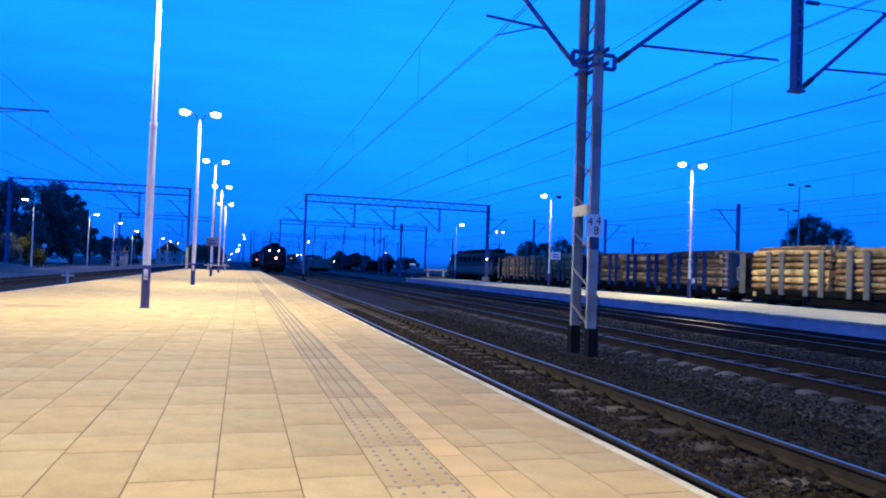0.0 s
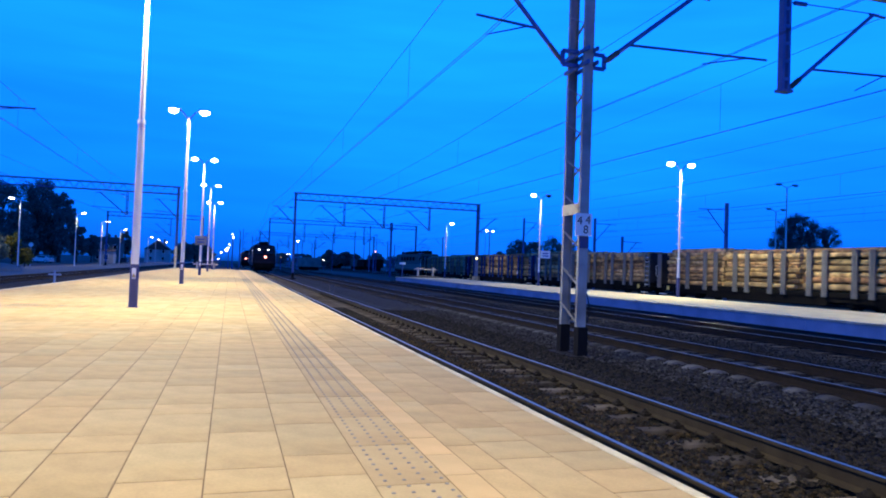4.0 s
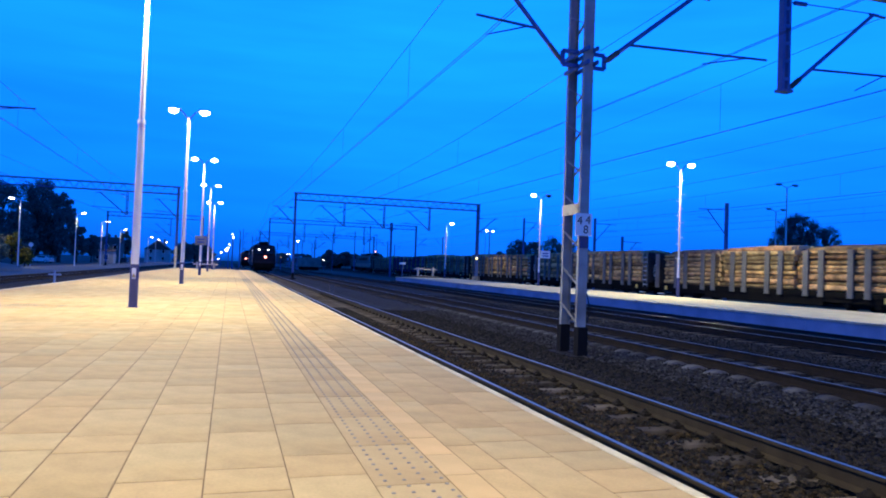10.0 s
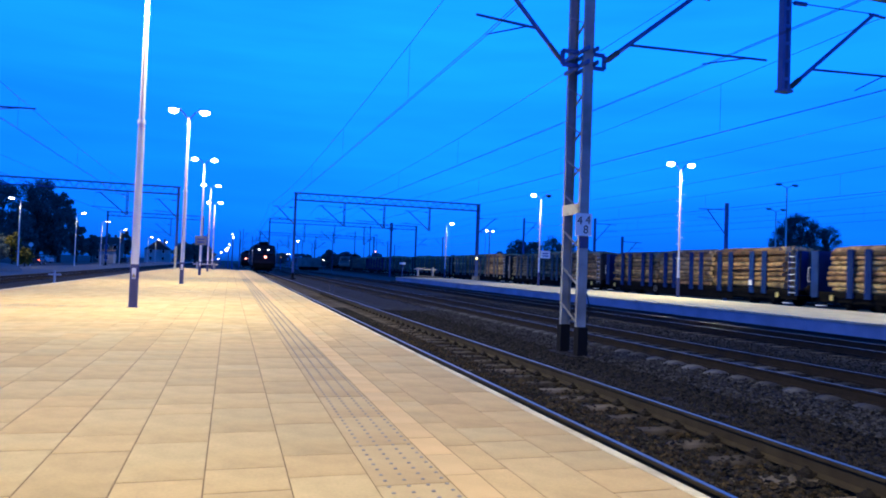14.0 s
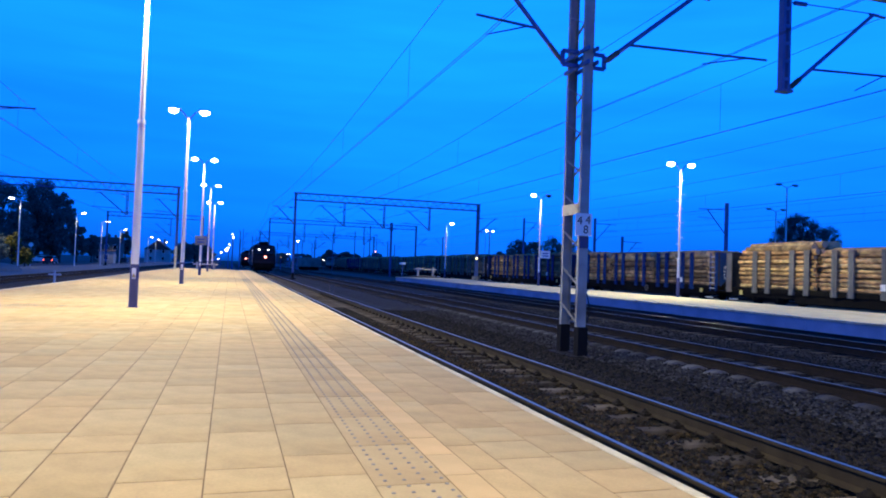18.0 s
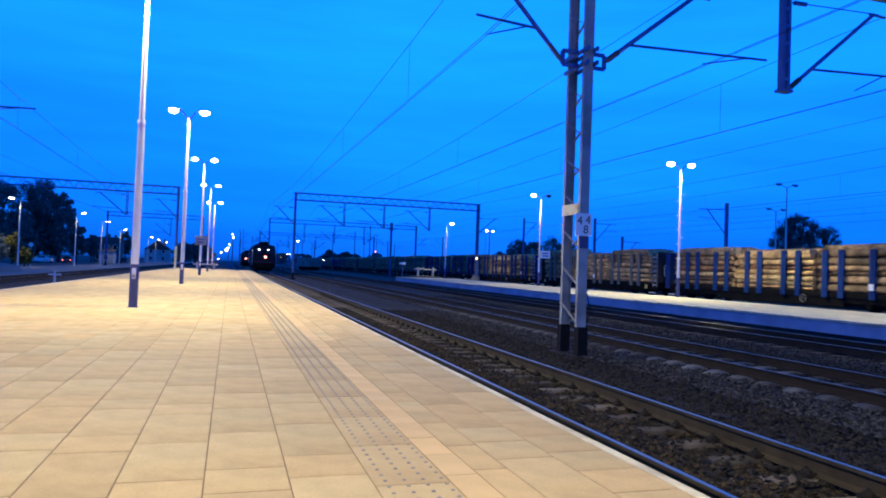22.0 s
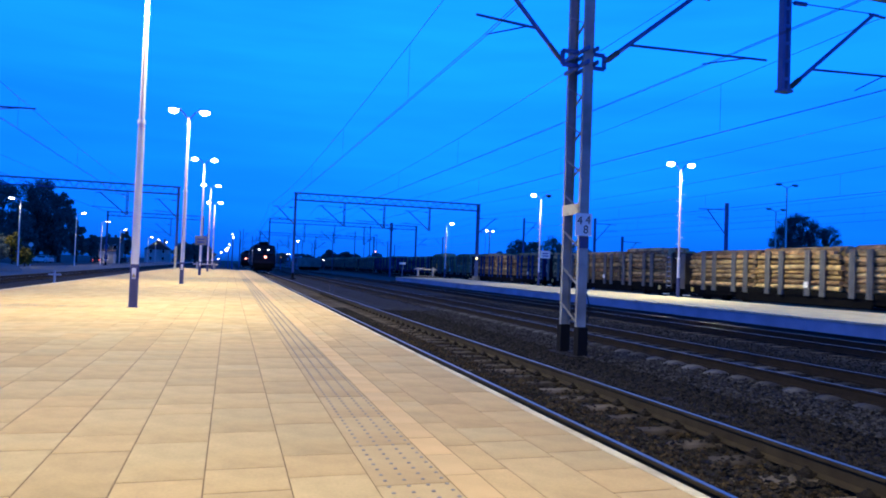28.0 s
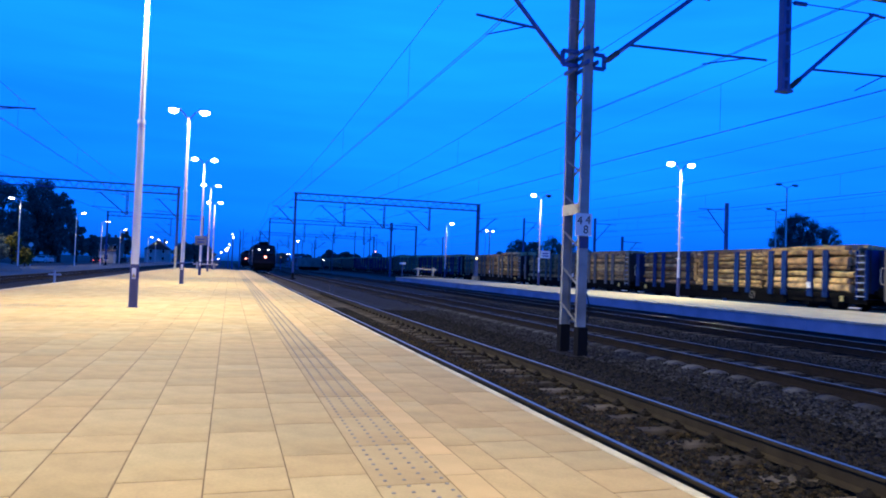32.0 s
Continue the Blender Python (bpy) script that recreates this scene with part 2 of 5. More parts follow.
def hose(bm, pts, r, n=5):
    """One continuous round wire through the points."""
    rings = []
    for i, q in enumerate(pts):
        d = (Vector(pts[min(i + 1, len(pts) - 1)]) - Vector(pts[max(i - 1, 0)])).normalized()
        u = d.cross(Vector((1, 0, 0) if abs(d.x) < 0.9 else (0, 0, 1))).normalized()
        w = d.cross(u)
        rings.append([bm.verts.new(Vector(q) + (u * math.cos(2 * math.pi * k / n) + w * math.sin(2 * math.pi * k / n)) * r) for k in range(n)])
    for a, c in zip(rings, rings[1:]):
        for k in range(n):
            bm.faces.new((a[k], a[(k + 1) % n], c[(k + 1) % n], c[k])).smooth = True
    bm.faces.new(rings[0][::-1])
    bm.faces.new(rings[-1])


def bar(bm, a, b, w, h):
    """A flat bar from a to b, w wide and h thick."""
    a, b = Vector(a), Vector(b)
    d = (b - a).normalized()
    up = Vector((0, 0, 1)) if abs(d.z) < 0.9 else Vector((1, 0, 0))
    s = d.cross(up).normalized() * w / 2
    t = s.cross(d).normalized() * h / 2
    v = [bm.verts.new(p + i * s + j * t) for p in (a, b) for i, j in ((-1, -1), (1, -1), (1, 1), (-1, 1))]
    for f in ((0, 1, 2, 3), (7, 6, 5, 4), (0, 4, 5, 1), (1, 5, 6, 2), (2, 6, 7, 3), (3, 7, 4, 0)):
        bm.faces.new([v[i] for i in f])


def ball(bm, c, rx, ry, rz, u=10, v=6):
    m = Matrix.Translation(c) @ Matrix.Diagonal((rx, ry, rz, 1))
    r = bmesh.ops.create_uvsphere(bm, u_segments=u, v_segments=v, radius=1, matrix=m)
    for f in {f for w in r["verts"] for f in w.link_faces}:
        f.smooth = True


def bevel(bm, w, seg=2):
    bmesh.ops.bevel(bm, geom=bm.edges[:], offset=w, segments=seg, affect="EDGES", clamp_overlap=True)


def mesh_of(name, bm, material, fix=True):
    if fix:
        bmesh.ops.recalc_face_normals(bm, faces=bm.faces)
    me = bpy.data.meshes.new(name)
    bm.to_mesh(me)
    bm.free()
    me.materials.append(material)
    return me


def part(name, bm, material, parent=None, label="", at=None):
    """One mesh object out of a bmesh (or a ready mesh), under a thing or a part."""
    me = mesh_of(name, bm, material) if isinstance(bm, bmesh.types.BMesh) else bm
    ob = new(name, me)
    if parent is not None:
        ob.parent = parent
    if at is not None:
        ob.matrix_basis = at
    if label:
        ob["label"] = label
    return ob


def made(fn, *a, **k):
    bm = bmesh.new()
    fn(bm, *a, **k)
    return bm


def thing(name, label, category, at=(0, 0, 0), group="", rz=0):
    ob = new(name)
    ob.empty_display_size = 0.3
    ob.matrix_basis = pose(*at, 0, 0, rz)
    return tagged(ob, label, category, group)


def sheet(name, verts, faces, material, smooth=False):
    me = bpy.data.meshes.new(name)
    me.from_pydata(verts, [], faces)
    me.materials.append(material)
    if smooth:
        me.polygons.foreach_set("use_smooth", [True] * len(me.polygons))
    me.update()
    return me


RAIL = -0.40                 # rail head
BED = -0.60                  # top of the ballast
SOIL = -0.78

# ---- ground ----
g = bmesh.new()
box(g, -1500, 1500, -600, 3000, SOIL - 1.0, SOIL)
tagged(part("ground", g, M_GROUND), "dark trodden soil and weeds of a railway yard", "ground", kind="structure")

TRACKS = (4.03, 9.12, 14.25, 30.2, 38.8, 43.8, -7.75, -12.6)


def ballast_bed(x, y0, y1, w=1.75, crest=0.0):
    """A strip of ballast with sloping shoulders and an uneven top."""
    rows = []
    verts, faces = [], []
    ys = []
    y = y0
    while y < y1:
        ys.append(y)
        y += 0.35 if 2 < y < 30 else (1.2 if y < 60 else 5.0)
    ys.append(y1)
    xs = (-w - 0.9, -w - 0.35, -w, -1.3, -0.9, -0.45, 0, 0.45, 0.9, 1.3, w, w + 0.35, w + 0.9)
    for y in ys:
        for i, a in enumerate(xs):
            z = (SOIL - 0.02) if i in (0, 12) else (BED - 0.05 if i in (1, 11) else BED)
            z += crest * (1.0 if -1.4 < a < -0.1 else -0.5 if -0.1 <= a < 0.7 else 0.5 if 1 < a < 1.6 else 0.0)
            verts.append((x + a, y, z + (noise.noise((x * 3 + a * 2.3, y * 1.9, 3)) * 0.035 if 0 < i < 12 else 0)))
    n = len(xs)
    for j in range(len(ys) - 1):
        for i in range(n - 1):
            k = j * n + i
            faces.append((k, k + 1, k + n + 1, k + n))
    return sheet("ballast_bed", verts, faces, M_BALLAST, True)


def rail_mesh(y0, y1):
    """The running rail: foot, web and head, without the polished crown."""
    b = bmesh.new()
    prof = ((-0.07, 0), (0.07, 0), (0.07, 0.012), (0.012, 0.035), (0.012, 0.125), (0.034, 0.14), (0.034, 0.161), (0.027, 0.1695), (-0.027, 0.1695), (-0.034, 0.161),
            (-0.034, 0.14), (-0.012, 0.125), (-0.012, 0.035), (-0.07, 0.012))
    a = [b.verts.new((x, y0, z)) for x, z in prof]
    c = [b.verts.new((x, y1, z)) for x, z in prof]
    for i in range(len(prof)):
        j = (i + 1) % len(prof)
        b.faces.new((a[i], a[j], c[j], c[i]))
    return mesh_of("rail", b, M_RAIL)


RAIL_ME = rail_mesh(-40, 420)
b = bmesh.new()
arc = [(-0.023 + 0.00575 * k, 0.1725 - 0.0025 * abs((k - 4) / 4) ** 2.4) for k in range(9)]
near_end, far_end = [[b.verts.new((x, y, z)) for x, z in arc] for y in (-40, 420)]
for k in range(8):
    b.faces.new((near_end[k], near_end[k + 1], far_end[k + 1], far_end[k])).smooth = True
CROWN_ME = mesh_of("crown", b, M_RAILTOP)
RAIL2_ME, CROWN2_ME = RAIL_ME.copy(), CROWN_ME.copy()
RAIL2_ME.materials[0], CROWN2_ME.materials[0] = M_RAILD, M_RAILTOP2
b = bmesh.new()
box(b, -1.28, 1.28, -0.13, 0.13, -0.20, 0.0)
for v in b.verts:
    if v.co.z > -0.1:
        v.co.y *= 0.8
        if abs(v.co.x) > 1:
            v.co.z -= 0.01
bevel(b, 0.015, 1)
SLEEPER_ME = mesh_of("sleeper", b, M_SLEEPER)
b = bmesh.new()
ridge = [(-1.32, -0.10), (-1.24, -0.02), (-1.08, 0.035), (-0.95, 0.04), (-0.85, 0.0), (-0.6, 0.0), (0, -0.03), (0.6, 0.0), (0.85, 0.0), (0.95, 0.04), (1.08, 0.035), (1.24, -0.02), (1.32, -0.10)]
loops = [[b.verts.new((x, y * (1.0 if z0 == 0 else 0.72), -0.2 if z0 == 0 else z)) for y, z0 in ((-0.15, 0), (-0.15, 1), (0.15, 1), (0.15, 0))] for x, z in ridge]
for p, q in zip(loops, loops[1:]):
    for i in range(4):
        b.faces.new((p[i], p[(i + 1) % 4], q[(i + 1) % 4], q[i])).smooth = i == 1
b.faces.new(loops[0])
b.faces.new(loops[-1])
SLEEPER2_ME = mesh_of("sleeper", b, M_SLEEPER2)
b = bmesh.new()
for sx in (-1, 1):
    box(b, sx * 0.10 - 0.05, sx * 0.10 + 0.05, -0.06, 0.06, 0.0, 0.035)
    ball(b, (sx * 0.10, 0, 0.035), 0.045, 0.055, 0.035, 8, 5)
    tube(b, (sx * 0.10, 0, 0.04), (sx * 0.10, 0, 0.085), 0.02, 0.016, 6)
CLIP_ME = mesh_of("rail_fastening", b, M_CLIP)


def track(x, near, y0=-6.0, y1=200.0, count=0):
    t = thing("railway_track", "rusty-sided running rails with polished heads on concrete sleepers", "railway track", (x, 0, 0), "tracks of the yard")
    t["kind"] = "structure"
    part("ballast_bed", ballast_bed(0, -40, 420, crest=0.05 if near else 0.0), M_BALLAST, t, at=pose(0, 0, 0))
    for s in (-1, 1):
        r = part("rail", RAIL_ME if near else RAIL2_ME, None, t, at=pose(s * 0.753, 0, RAIL - 0.172))
        part("crown", CROWN_ME if near else CROWN2_ME, None, r, "polished running surface")
    y, k = y0, 0
    rest, rv, rf = [], [], []
    while y < y1:
        if k < count and y > 2:
            part("sleeper", SLEEPER_ME if near or x > 12 else SLEEPER2_ME, None, t, at=pose(0, y, RAIL - (0.166 if near else 0.172) + random.uniform(-0.008, 0.004), 0, 0, random.uniform(-0.8, 0.8)))
            if near:
                for s in (-1, 1):
                    part("rail_fastening", CLIP_ME, None, t, at=pose(s * 0.753, y, RAIL - 0.172))
            k += 1
        else:
            i = len(rv)
            w, h, z = 1.27, 0.115, RAIL - 0.174
            rv += [(-w, y - h, z - 0.15), (w, y - h, z - 0.15), (w, y + h, z - 0.15), (-w, y + h, z - 0.15),
                   (-w, y - h, z), (w, y - h, z), (w, y + h, z), (-w, y + h, z)]
            rf += [(i + 4, i + 5, i + 6, i + 7), (i, i + 1, i + 5, i + 4), (i + 1, i + 2, i + 6, i + 5), (i + 2, i + 3, i + 7, i + 6), (i + 3, i, i + 4, i + 7)]
        y += 0.60
    o = part("far_sleepers", sheet("far_sleepers", rv, rf, M_SLEEPER), None, t)
    o["kind"] = "stuff"
    return t


for i, tx in enumerate(TRACKS):
    track(tx, i == 0, -6.0 if i != 1 else -5.88, count=(60, 45, 30, 0, 0, 0, 0, 0)[i])


# ---- platforms ----
LEFT, RIGHT = -6.0, 2.262       # edges of the platform on which the camera stands
END = 87.0
p1 = thing("platform_1", "island platform paved with tan slabs, white edge and studded strip", "platform")
p1["kind"] = "structure"
part("platform_base", made(box, LEFT + 0.1, RIGHT - 0.13, -40, END, -1.5, -0.0035), M_JOINT, p1, "sand-filled joints under the paving")
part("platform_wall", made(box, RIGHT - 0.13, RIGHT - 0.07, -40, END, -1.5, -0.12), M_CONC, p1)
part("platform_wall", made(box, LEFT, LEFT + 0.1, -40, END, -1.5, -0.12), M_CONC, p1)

# ---- platform beyond the tracks ----
p2 = thing("platform_2", "light concrete island platform with a pale lit top", "platform")
p2["kind"] = "structure"
RP0, RP1, REND = 16.42, 22.75, 71.0
# Shade below the edge panels is put into the plinth's dark material.
part("platform_base", made(box, RP0 + 0.4, RP1 - 0.05, -40, REND - 0.05, -1.5, -0.06), M_WALLD, p2, "recessed plinth, coloured dark for the shade under the edge")
random.seed(5)
y = -40.0
while y < REND:
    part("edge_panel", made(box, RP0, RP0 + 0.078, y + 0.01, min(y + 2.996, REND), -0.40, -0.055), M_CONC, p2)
    part("edge_slab", made(box, RP0 - 0.06, RP0 + 0.55, y + 0.006, min(y + 2.994, REND), -0.055, 0.0), M_EDGE, p2)
    y += 3.0
part("paving", made(box, RP0 + 0.555, RP1, -40, REND, -0.055, -0.004), M_RPLAT, p2)
part("platform_end_ramp", made(box, RP0 + 0.3, RP1 - 0.3, REND, REND + 4, -1.4, -0.45), M_GROUND, p2)


# ---- lamps ----
def lamp_post(name, x, y, h, label, heads, collar=0.9, ring=3.88, steps=False, cone=126, signs=True):
    t = thing(name, label, "lamp post", (x, y, 0), "lamp posts on the platforms")
    part("base_sleeve", made(tube, (0, 0, 0), (0, 0, collar), 0.088, 0.088, 16), M_NAVY, t, "navy blue painted foot of the pole")
    part("flange", made(box, -0.105, 0.105, -0.105, 0.105, 0, 0.012), M_NAVY, t)
    part("pole", made(tube, (0, 0, collar), (0, 0, ring), 0.082, 0.070, 16), M_POLE, t)
    part("ring", made(tube, (0, 0, ring - 0.03), (0, 0, ring + 0.05), 0.080, 0.080, 16), M_WHITE, t)
    part("upper_pole", made(tube, (0, 0, ring + 0.05), (0, 0, h - 0.05), 0.057, 0.043, 16), M_POLE, t)
    if signs:
        hatch = part("hatch", made(box, -0.04, 0.04, -0.096, -0.084, 0.60, 0.82), M_WHITE, t, "small pale warning plate")
        b = bmesh.new()
        tri = [b.verts.new((u, -0.0975, w)) for u, w in ((-0.036, 0.63), (0.036, 0.63), (0, 0.72))]
        b.faces.new(tri)
        bmesh.ops.solidify(b, geom=b.faces[:], thickness=0.001)
        part("warning_triangle", b, M_YELLOW, hatch)
    if steps:
        for i in range(12):
            z = 2.0 + i * 0.37
            s = 1 if i % 2 else -1
            part("climbing_step", made(tube, (s * 0.06, 0, z), (s * 0.2, 0, z + 0.02), 0.012, 0.012, 5), M_POLE, t)
    for s, lit in heads:
        b = bmesh.new()
        bend = [(s * (0.05 + 0.36 * f), 0, h - 0.10 + 0.34 * math.sin(f * math.pi / 2)) for f in (0, 0.15, 0.3, 0.45, 0.6, 0.8, 1.0)]
        hose(b, bend, 0.024, 8)
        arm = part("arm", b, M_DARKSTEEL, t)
        b = bmesh.new()
        ball(b, (s * 0.60, 0, h + 0.27), 0.27, 0.13, 0.07, 14, 8)
        head = part("lamp_head", b, M_POLE, t)
        b = bmesh.new()
        ball(b, (s * 0.62, 0, h + 0.21), 0.205, 0.15, 0.13, 14, 8)
        part("diffuser", b, G_LAMP if lit else M_GLASS, head, "glowing glass" if lit else "unlit glass")
        if lit:
            bulb(x + s * 0.62, y, h + 0.03, lit, cone=cone, blend=0.45)
    return t


for ly, lh in ((-1.6, 7.0), (16.0, 7.0), (31.3, 7.02), (49.6, 7.5), (66.5, 7.5), (83.0, 7.25)):
    lamp_post("lamp_post", -1.9, ly, lh, "tall galvanised double-headed lamp post with a navy foot", ((-1, 1750), (1, 3150)) if ly < 40 else ((-1, 2200), (1, 2350)), cone=158 if ly < 0 else 146)
lamp_post("lamp_post", 22.3, 31.6, 6.7, "white-lit double lamp post with climbing steps", ((-1, 2300), (1, 2300)), 1.0, 2.0, True, 150, signs=False)
lamp_post("lamp_post", 22.3, 48.9, 6.6, "lamp post with one lit and one dark head", ((-1, 1700), (1, 0)), 1.0, 2.0, True, 142, signs=False)
lamp_post("lamp_post", 22.3, 73.2, 5.7, "single-headed lamp post at the platform end", ((1, 1500),), 1.0, 2.0, False, 146, signs=False)
lamp_post("lamp_post", 22.3, 14.0, 6.7, "white-lit double lamp post with climbing steps", ((-1, 1000), (1, 1600)), 1.0, 2.0, True, 150, signs=False)


# ---- overhead line ----
def lattice_beam(bm, x0, x1, y, z0, z1, d=0.45, step=1.0, r=0.055):
    for dy in (-d / 2, d / 2):
        for z in (z0, z1):
            bar(bm, (x0, y + dy, z), (x1, y + dy, z), 0.10, 0.10)
        n = max(2, round((x1 - x0) / step))
        for i in range(n):
            a, c = x0 + (x1 - x0) * i / n, x0 + (x1 - x0) * (i + 1) / n
            m = (a + c) / 2
            bar(bm, (a, y + dy, z0), (m, y + dy, z1), r, 0.02)
            bar(bm, (m, y + dy, z1), (c, y + dy, z0), r, 0.02)
    n = max(2, round((x1 - x0) / 2))
    for i in range(n + 1):
        a = x0 + (x1 - x0) * i / n
        for z in (z0, z1):
            bar(bm, (a, y - d / 2, z), (a, y + d / 2, z), 0.05, 0.03)


def lattice_mast(parent, x, y, h, gap=0.64, w=0.2, foot=True, near=True, pitch=0.75):
    """Two channels one behind the other, laced together."""
    for k, dy in enumerate((-gap / 2, gap / 2)):
        b = bmesh.new()
        s = 1 if k == 0 else -1
        prof = ((-w / 2, 0), (w / 2, 0), (w / 2, 0.085), (w / 2 - 0.011, 0.085), (w / 2 - 0.011, 0.012), (-w / 2 + 0.011, 0.012), (-w / 2 + 0.011, 0.085), (-w / 2, 0.085))
        lo = [b.verts.new((x + u, y + dy + s * v, -0.02)) for u, v in prof]
        hi = [b.verts.new((x + u, y + dy + s * v, h)) for u, v in prof]
        for i in range(8):
            j = (i + 1) % 8
            b.faces.new((lo[i], lo[j], hi[j], hi[i]))
        b.faces.new(lo[::-1])
        b.faces.new(hi)
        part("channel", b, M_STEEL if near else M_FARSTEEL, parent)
        b = bmesh.new()
        box(b, x - w / 2 - 0.004, x + w / 2 + 0.004, y + dy - 0.09, y + dy + 0.09, SOIL - 0.05, -0.02)
        part("channel_foot", b, M_BLACK, parent, "black tarred foot")
    n = int(h / pitch)
    for i in range(n):
        z0, z1 = 0.08 + i * pitch, 0.44 + i * pitch
        for sx in (-1, 1):
            a, c = (y - gap / 2 + 0.03, y + gap / 2 - 0.03)[::-sx]
            bb = bmesh.new()
            bar(bb, (x + sx * (w / 2 + 0.004), a, z0), (x + sx * (w / 2 + 0.004), c, min(z1, h)), 0.05, 0.008)
            if near:
                part("lacing_bar", bb, M_STEEL, parent)
            else:
                bb.free()
    if foot:
        b = bmesh.new()
        box(b, x - 0.32, x + 0.32, y - gap / 2 - 0.25, y + gap / 2 + 0.25, SOIL - 0.3, BED + 0.02)
        bevel(b, 0.04, 1)
        part("concrete_foot", b, M_BLACK, parent)


def cantilever(parent, x, y, side, z=5.35, reach=2.15, rise=1.75, end=None, grip=None, wire_x=None, wire_z=5.5, hold=0.26):
    """Slanting tube with its insulator, top tie, registration tube and steady arm down to the wire."""
    s = side
    b = bmesh.new()
    a, c = Vector((x + s * 0.12, y, z)), Vector((x + s * reach, y, z + rise))
    d = (c - a).normalized()
    tube(b, a + d * 0.45, c, 0.048, 0.046, 8)
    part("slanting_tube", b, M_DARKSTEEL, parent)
    b = bmesh.new()
    for i in range(6):
        q = a + d * (0.12 + i * 0.055)
        tube(b, q, q + d * 0.03, 0.066, 0.052, 8)
    tube(b, a, a + d * 0.5, 0.042, 0.042, 8)
    part("insulator", b, M_CERAMIC, parent)
    k = a + d * (hold * (c - a).length)
    end = x + s * 2.35 if end is None else end
    grip = x + s * 1.35 if grip is None else grip
    wire_x = x + s * 2.15 if wire_x is None else wire_x
    e = Vector((end, y, k.z + 0.10))
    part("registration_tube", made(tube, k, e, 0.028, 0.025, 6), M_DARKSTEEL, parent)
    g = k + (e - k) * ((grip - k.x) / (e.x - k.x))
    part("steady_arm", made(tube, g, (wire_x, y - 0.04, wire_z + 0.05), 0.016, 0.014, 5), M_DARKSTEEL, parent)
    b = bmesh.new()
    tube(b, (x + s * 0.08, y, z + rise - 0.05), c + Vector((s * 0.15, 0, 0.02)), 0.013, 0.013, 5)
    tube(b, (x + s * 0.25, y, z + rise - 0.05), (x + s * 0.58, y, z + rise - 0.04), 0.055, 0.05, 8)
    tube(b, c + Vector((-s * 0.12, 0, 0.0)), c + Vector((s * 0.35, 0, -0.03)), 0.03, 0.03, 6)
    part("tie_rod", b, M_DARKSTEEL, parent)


def bracket(parent, x, y, z, s):
    b = bmesh.new()
    box(b, x + s * 0.10 - 0.02, x + s * 0.10 + 0.02, y - 0.50, y + 0.55, z - 0.16, z - 0.08)
    box(b, x + s * 0.10 - 0.02, x + s * 0.10 + 0.02, y - 0.50, y + 0.55, z + 0.12, z + 0.20)
    x0, x1 = sorted((x + s * 0.12, x + s * 0.47))
    box(b, x0, x1, y - 0.10, y - 0.05, z - 0.15, z - 0.075)
    box(b, x0, x1, y - 0.10, y - 0.05, z + 0.13, z + 0.205)
    box(b, (x1 if s > 0 else x0) - 0.04, (x1 if s > 0 else x0) + 0.04, y - 0.10, y - 0.05, z - 0.11, z + 0.16)
    part("bracket", b, M_DARKSTEEL, parent)


def drop_post(parent, x, y, z0, z1, m=None):
    b = bmesh.new()
    for dx in (-0.075, 0.075):
        box(b, x + dx - 0.03, x + dx + 0.03, y - 0.08, y + 0.08, z0, z1)
    for i in range(int((z1 - z0) / 0.4)):
        box(b, x - 0.06, x + 0.06, y - 0.085, y - 0.075, z0 + 0.2 + i * 0.4, z0 + 0.28 + i * 0.4)
    box(b, x - 0.16, x + 0.18, y - 0.1, y + 0.1, z0 - 0.05, z0 + 0.01)
    part("drop_post", b, m or M_STEEL, parent)


def portal(x0, x1, y, top, posts, near, arms, label, left_arm=True, right_mast=True, left_mast=True):
    t = thing("overhead_line_portal", label, "overhead line portal", (0, 0, 0), "overhead line portals")
    for x, on in ((x0, left_mast), (x1, right_mast)):
        if on:
            lattice_mast(t, x, y + (0.06 if near else 0), top, 0.76 if near else 0.64, near=near and x == x0, foot=True)
    b = bmesh.new()
    lattice_beam(b, x0 - 0.2, x1 + 0.2, y, top - 0.75, top)
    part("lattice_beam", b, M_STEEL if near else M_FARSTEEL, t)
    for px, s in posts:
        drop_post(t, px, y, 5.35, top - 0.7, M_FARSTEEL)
        cantilever(t, px, y, s, 5.38, 2.55, 2.05, px + s * 3.2, px + s * 2.9, px + s * 2.0)
    for px, s in arms:
        cantilever(t, px, y, s, 5.35, 1.9 if s < 0 else 2.15, 1.75)
    return t


near_portal = portal(6.735, 27.6, 13.0, 8.7, ((11.8, 1),), True, (), "grey lattice portal carrying overhead line, distance plate on its mast")
bracket(near_portal, 6.735, 13.0, 5.38, 1)
bracket(near_portal, 6.735, 13.0, 5.38, -1)
cantilever(near_portal, 6.735 + 0.34, 12.93, 1, 5.40, 2.3, 1.72, 11.25, 10.75, 9.55, 5.60)
cantilever(near_portal, 6.735 - 0.35, 12.95, -1, 5.33, 2.0, 2.0, 4.40, 5.50, 4.60, 5.60, 0.30)
part("paint_band", made(box, 6.612, 6.622, 12.74, 13.42, 2.23, 2.45), M_CREAM, near_portal, "faded cream band")
part("dark_band", made(box, 6.63, 6.84, 12.665, 12.676, 1.55, 1.78), M_NAVY, near_portal)
b = bmesh.new()
for i in range(10):
    z0, z1 = 0.05 + i * 0.06, 0.11 + i * 0.06
    tube(b, (6.83 + 0.05 * math.sin(i * 0.35), 12.63, z0), (6.83 + 0.05 * math.sin((i + 1) * 0.35), 12.63, z1), 0.01, 0.01, 5)
part("bonding_cable", b, M_BLACK, near_portal)

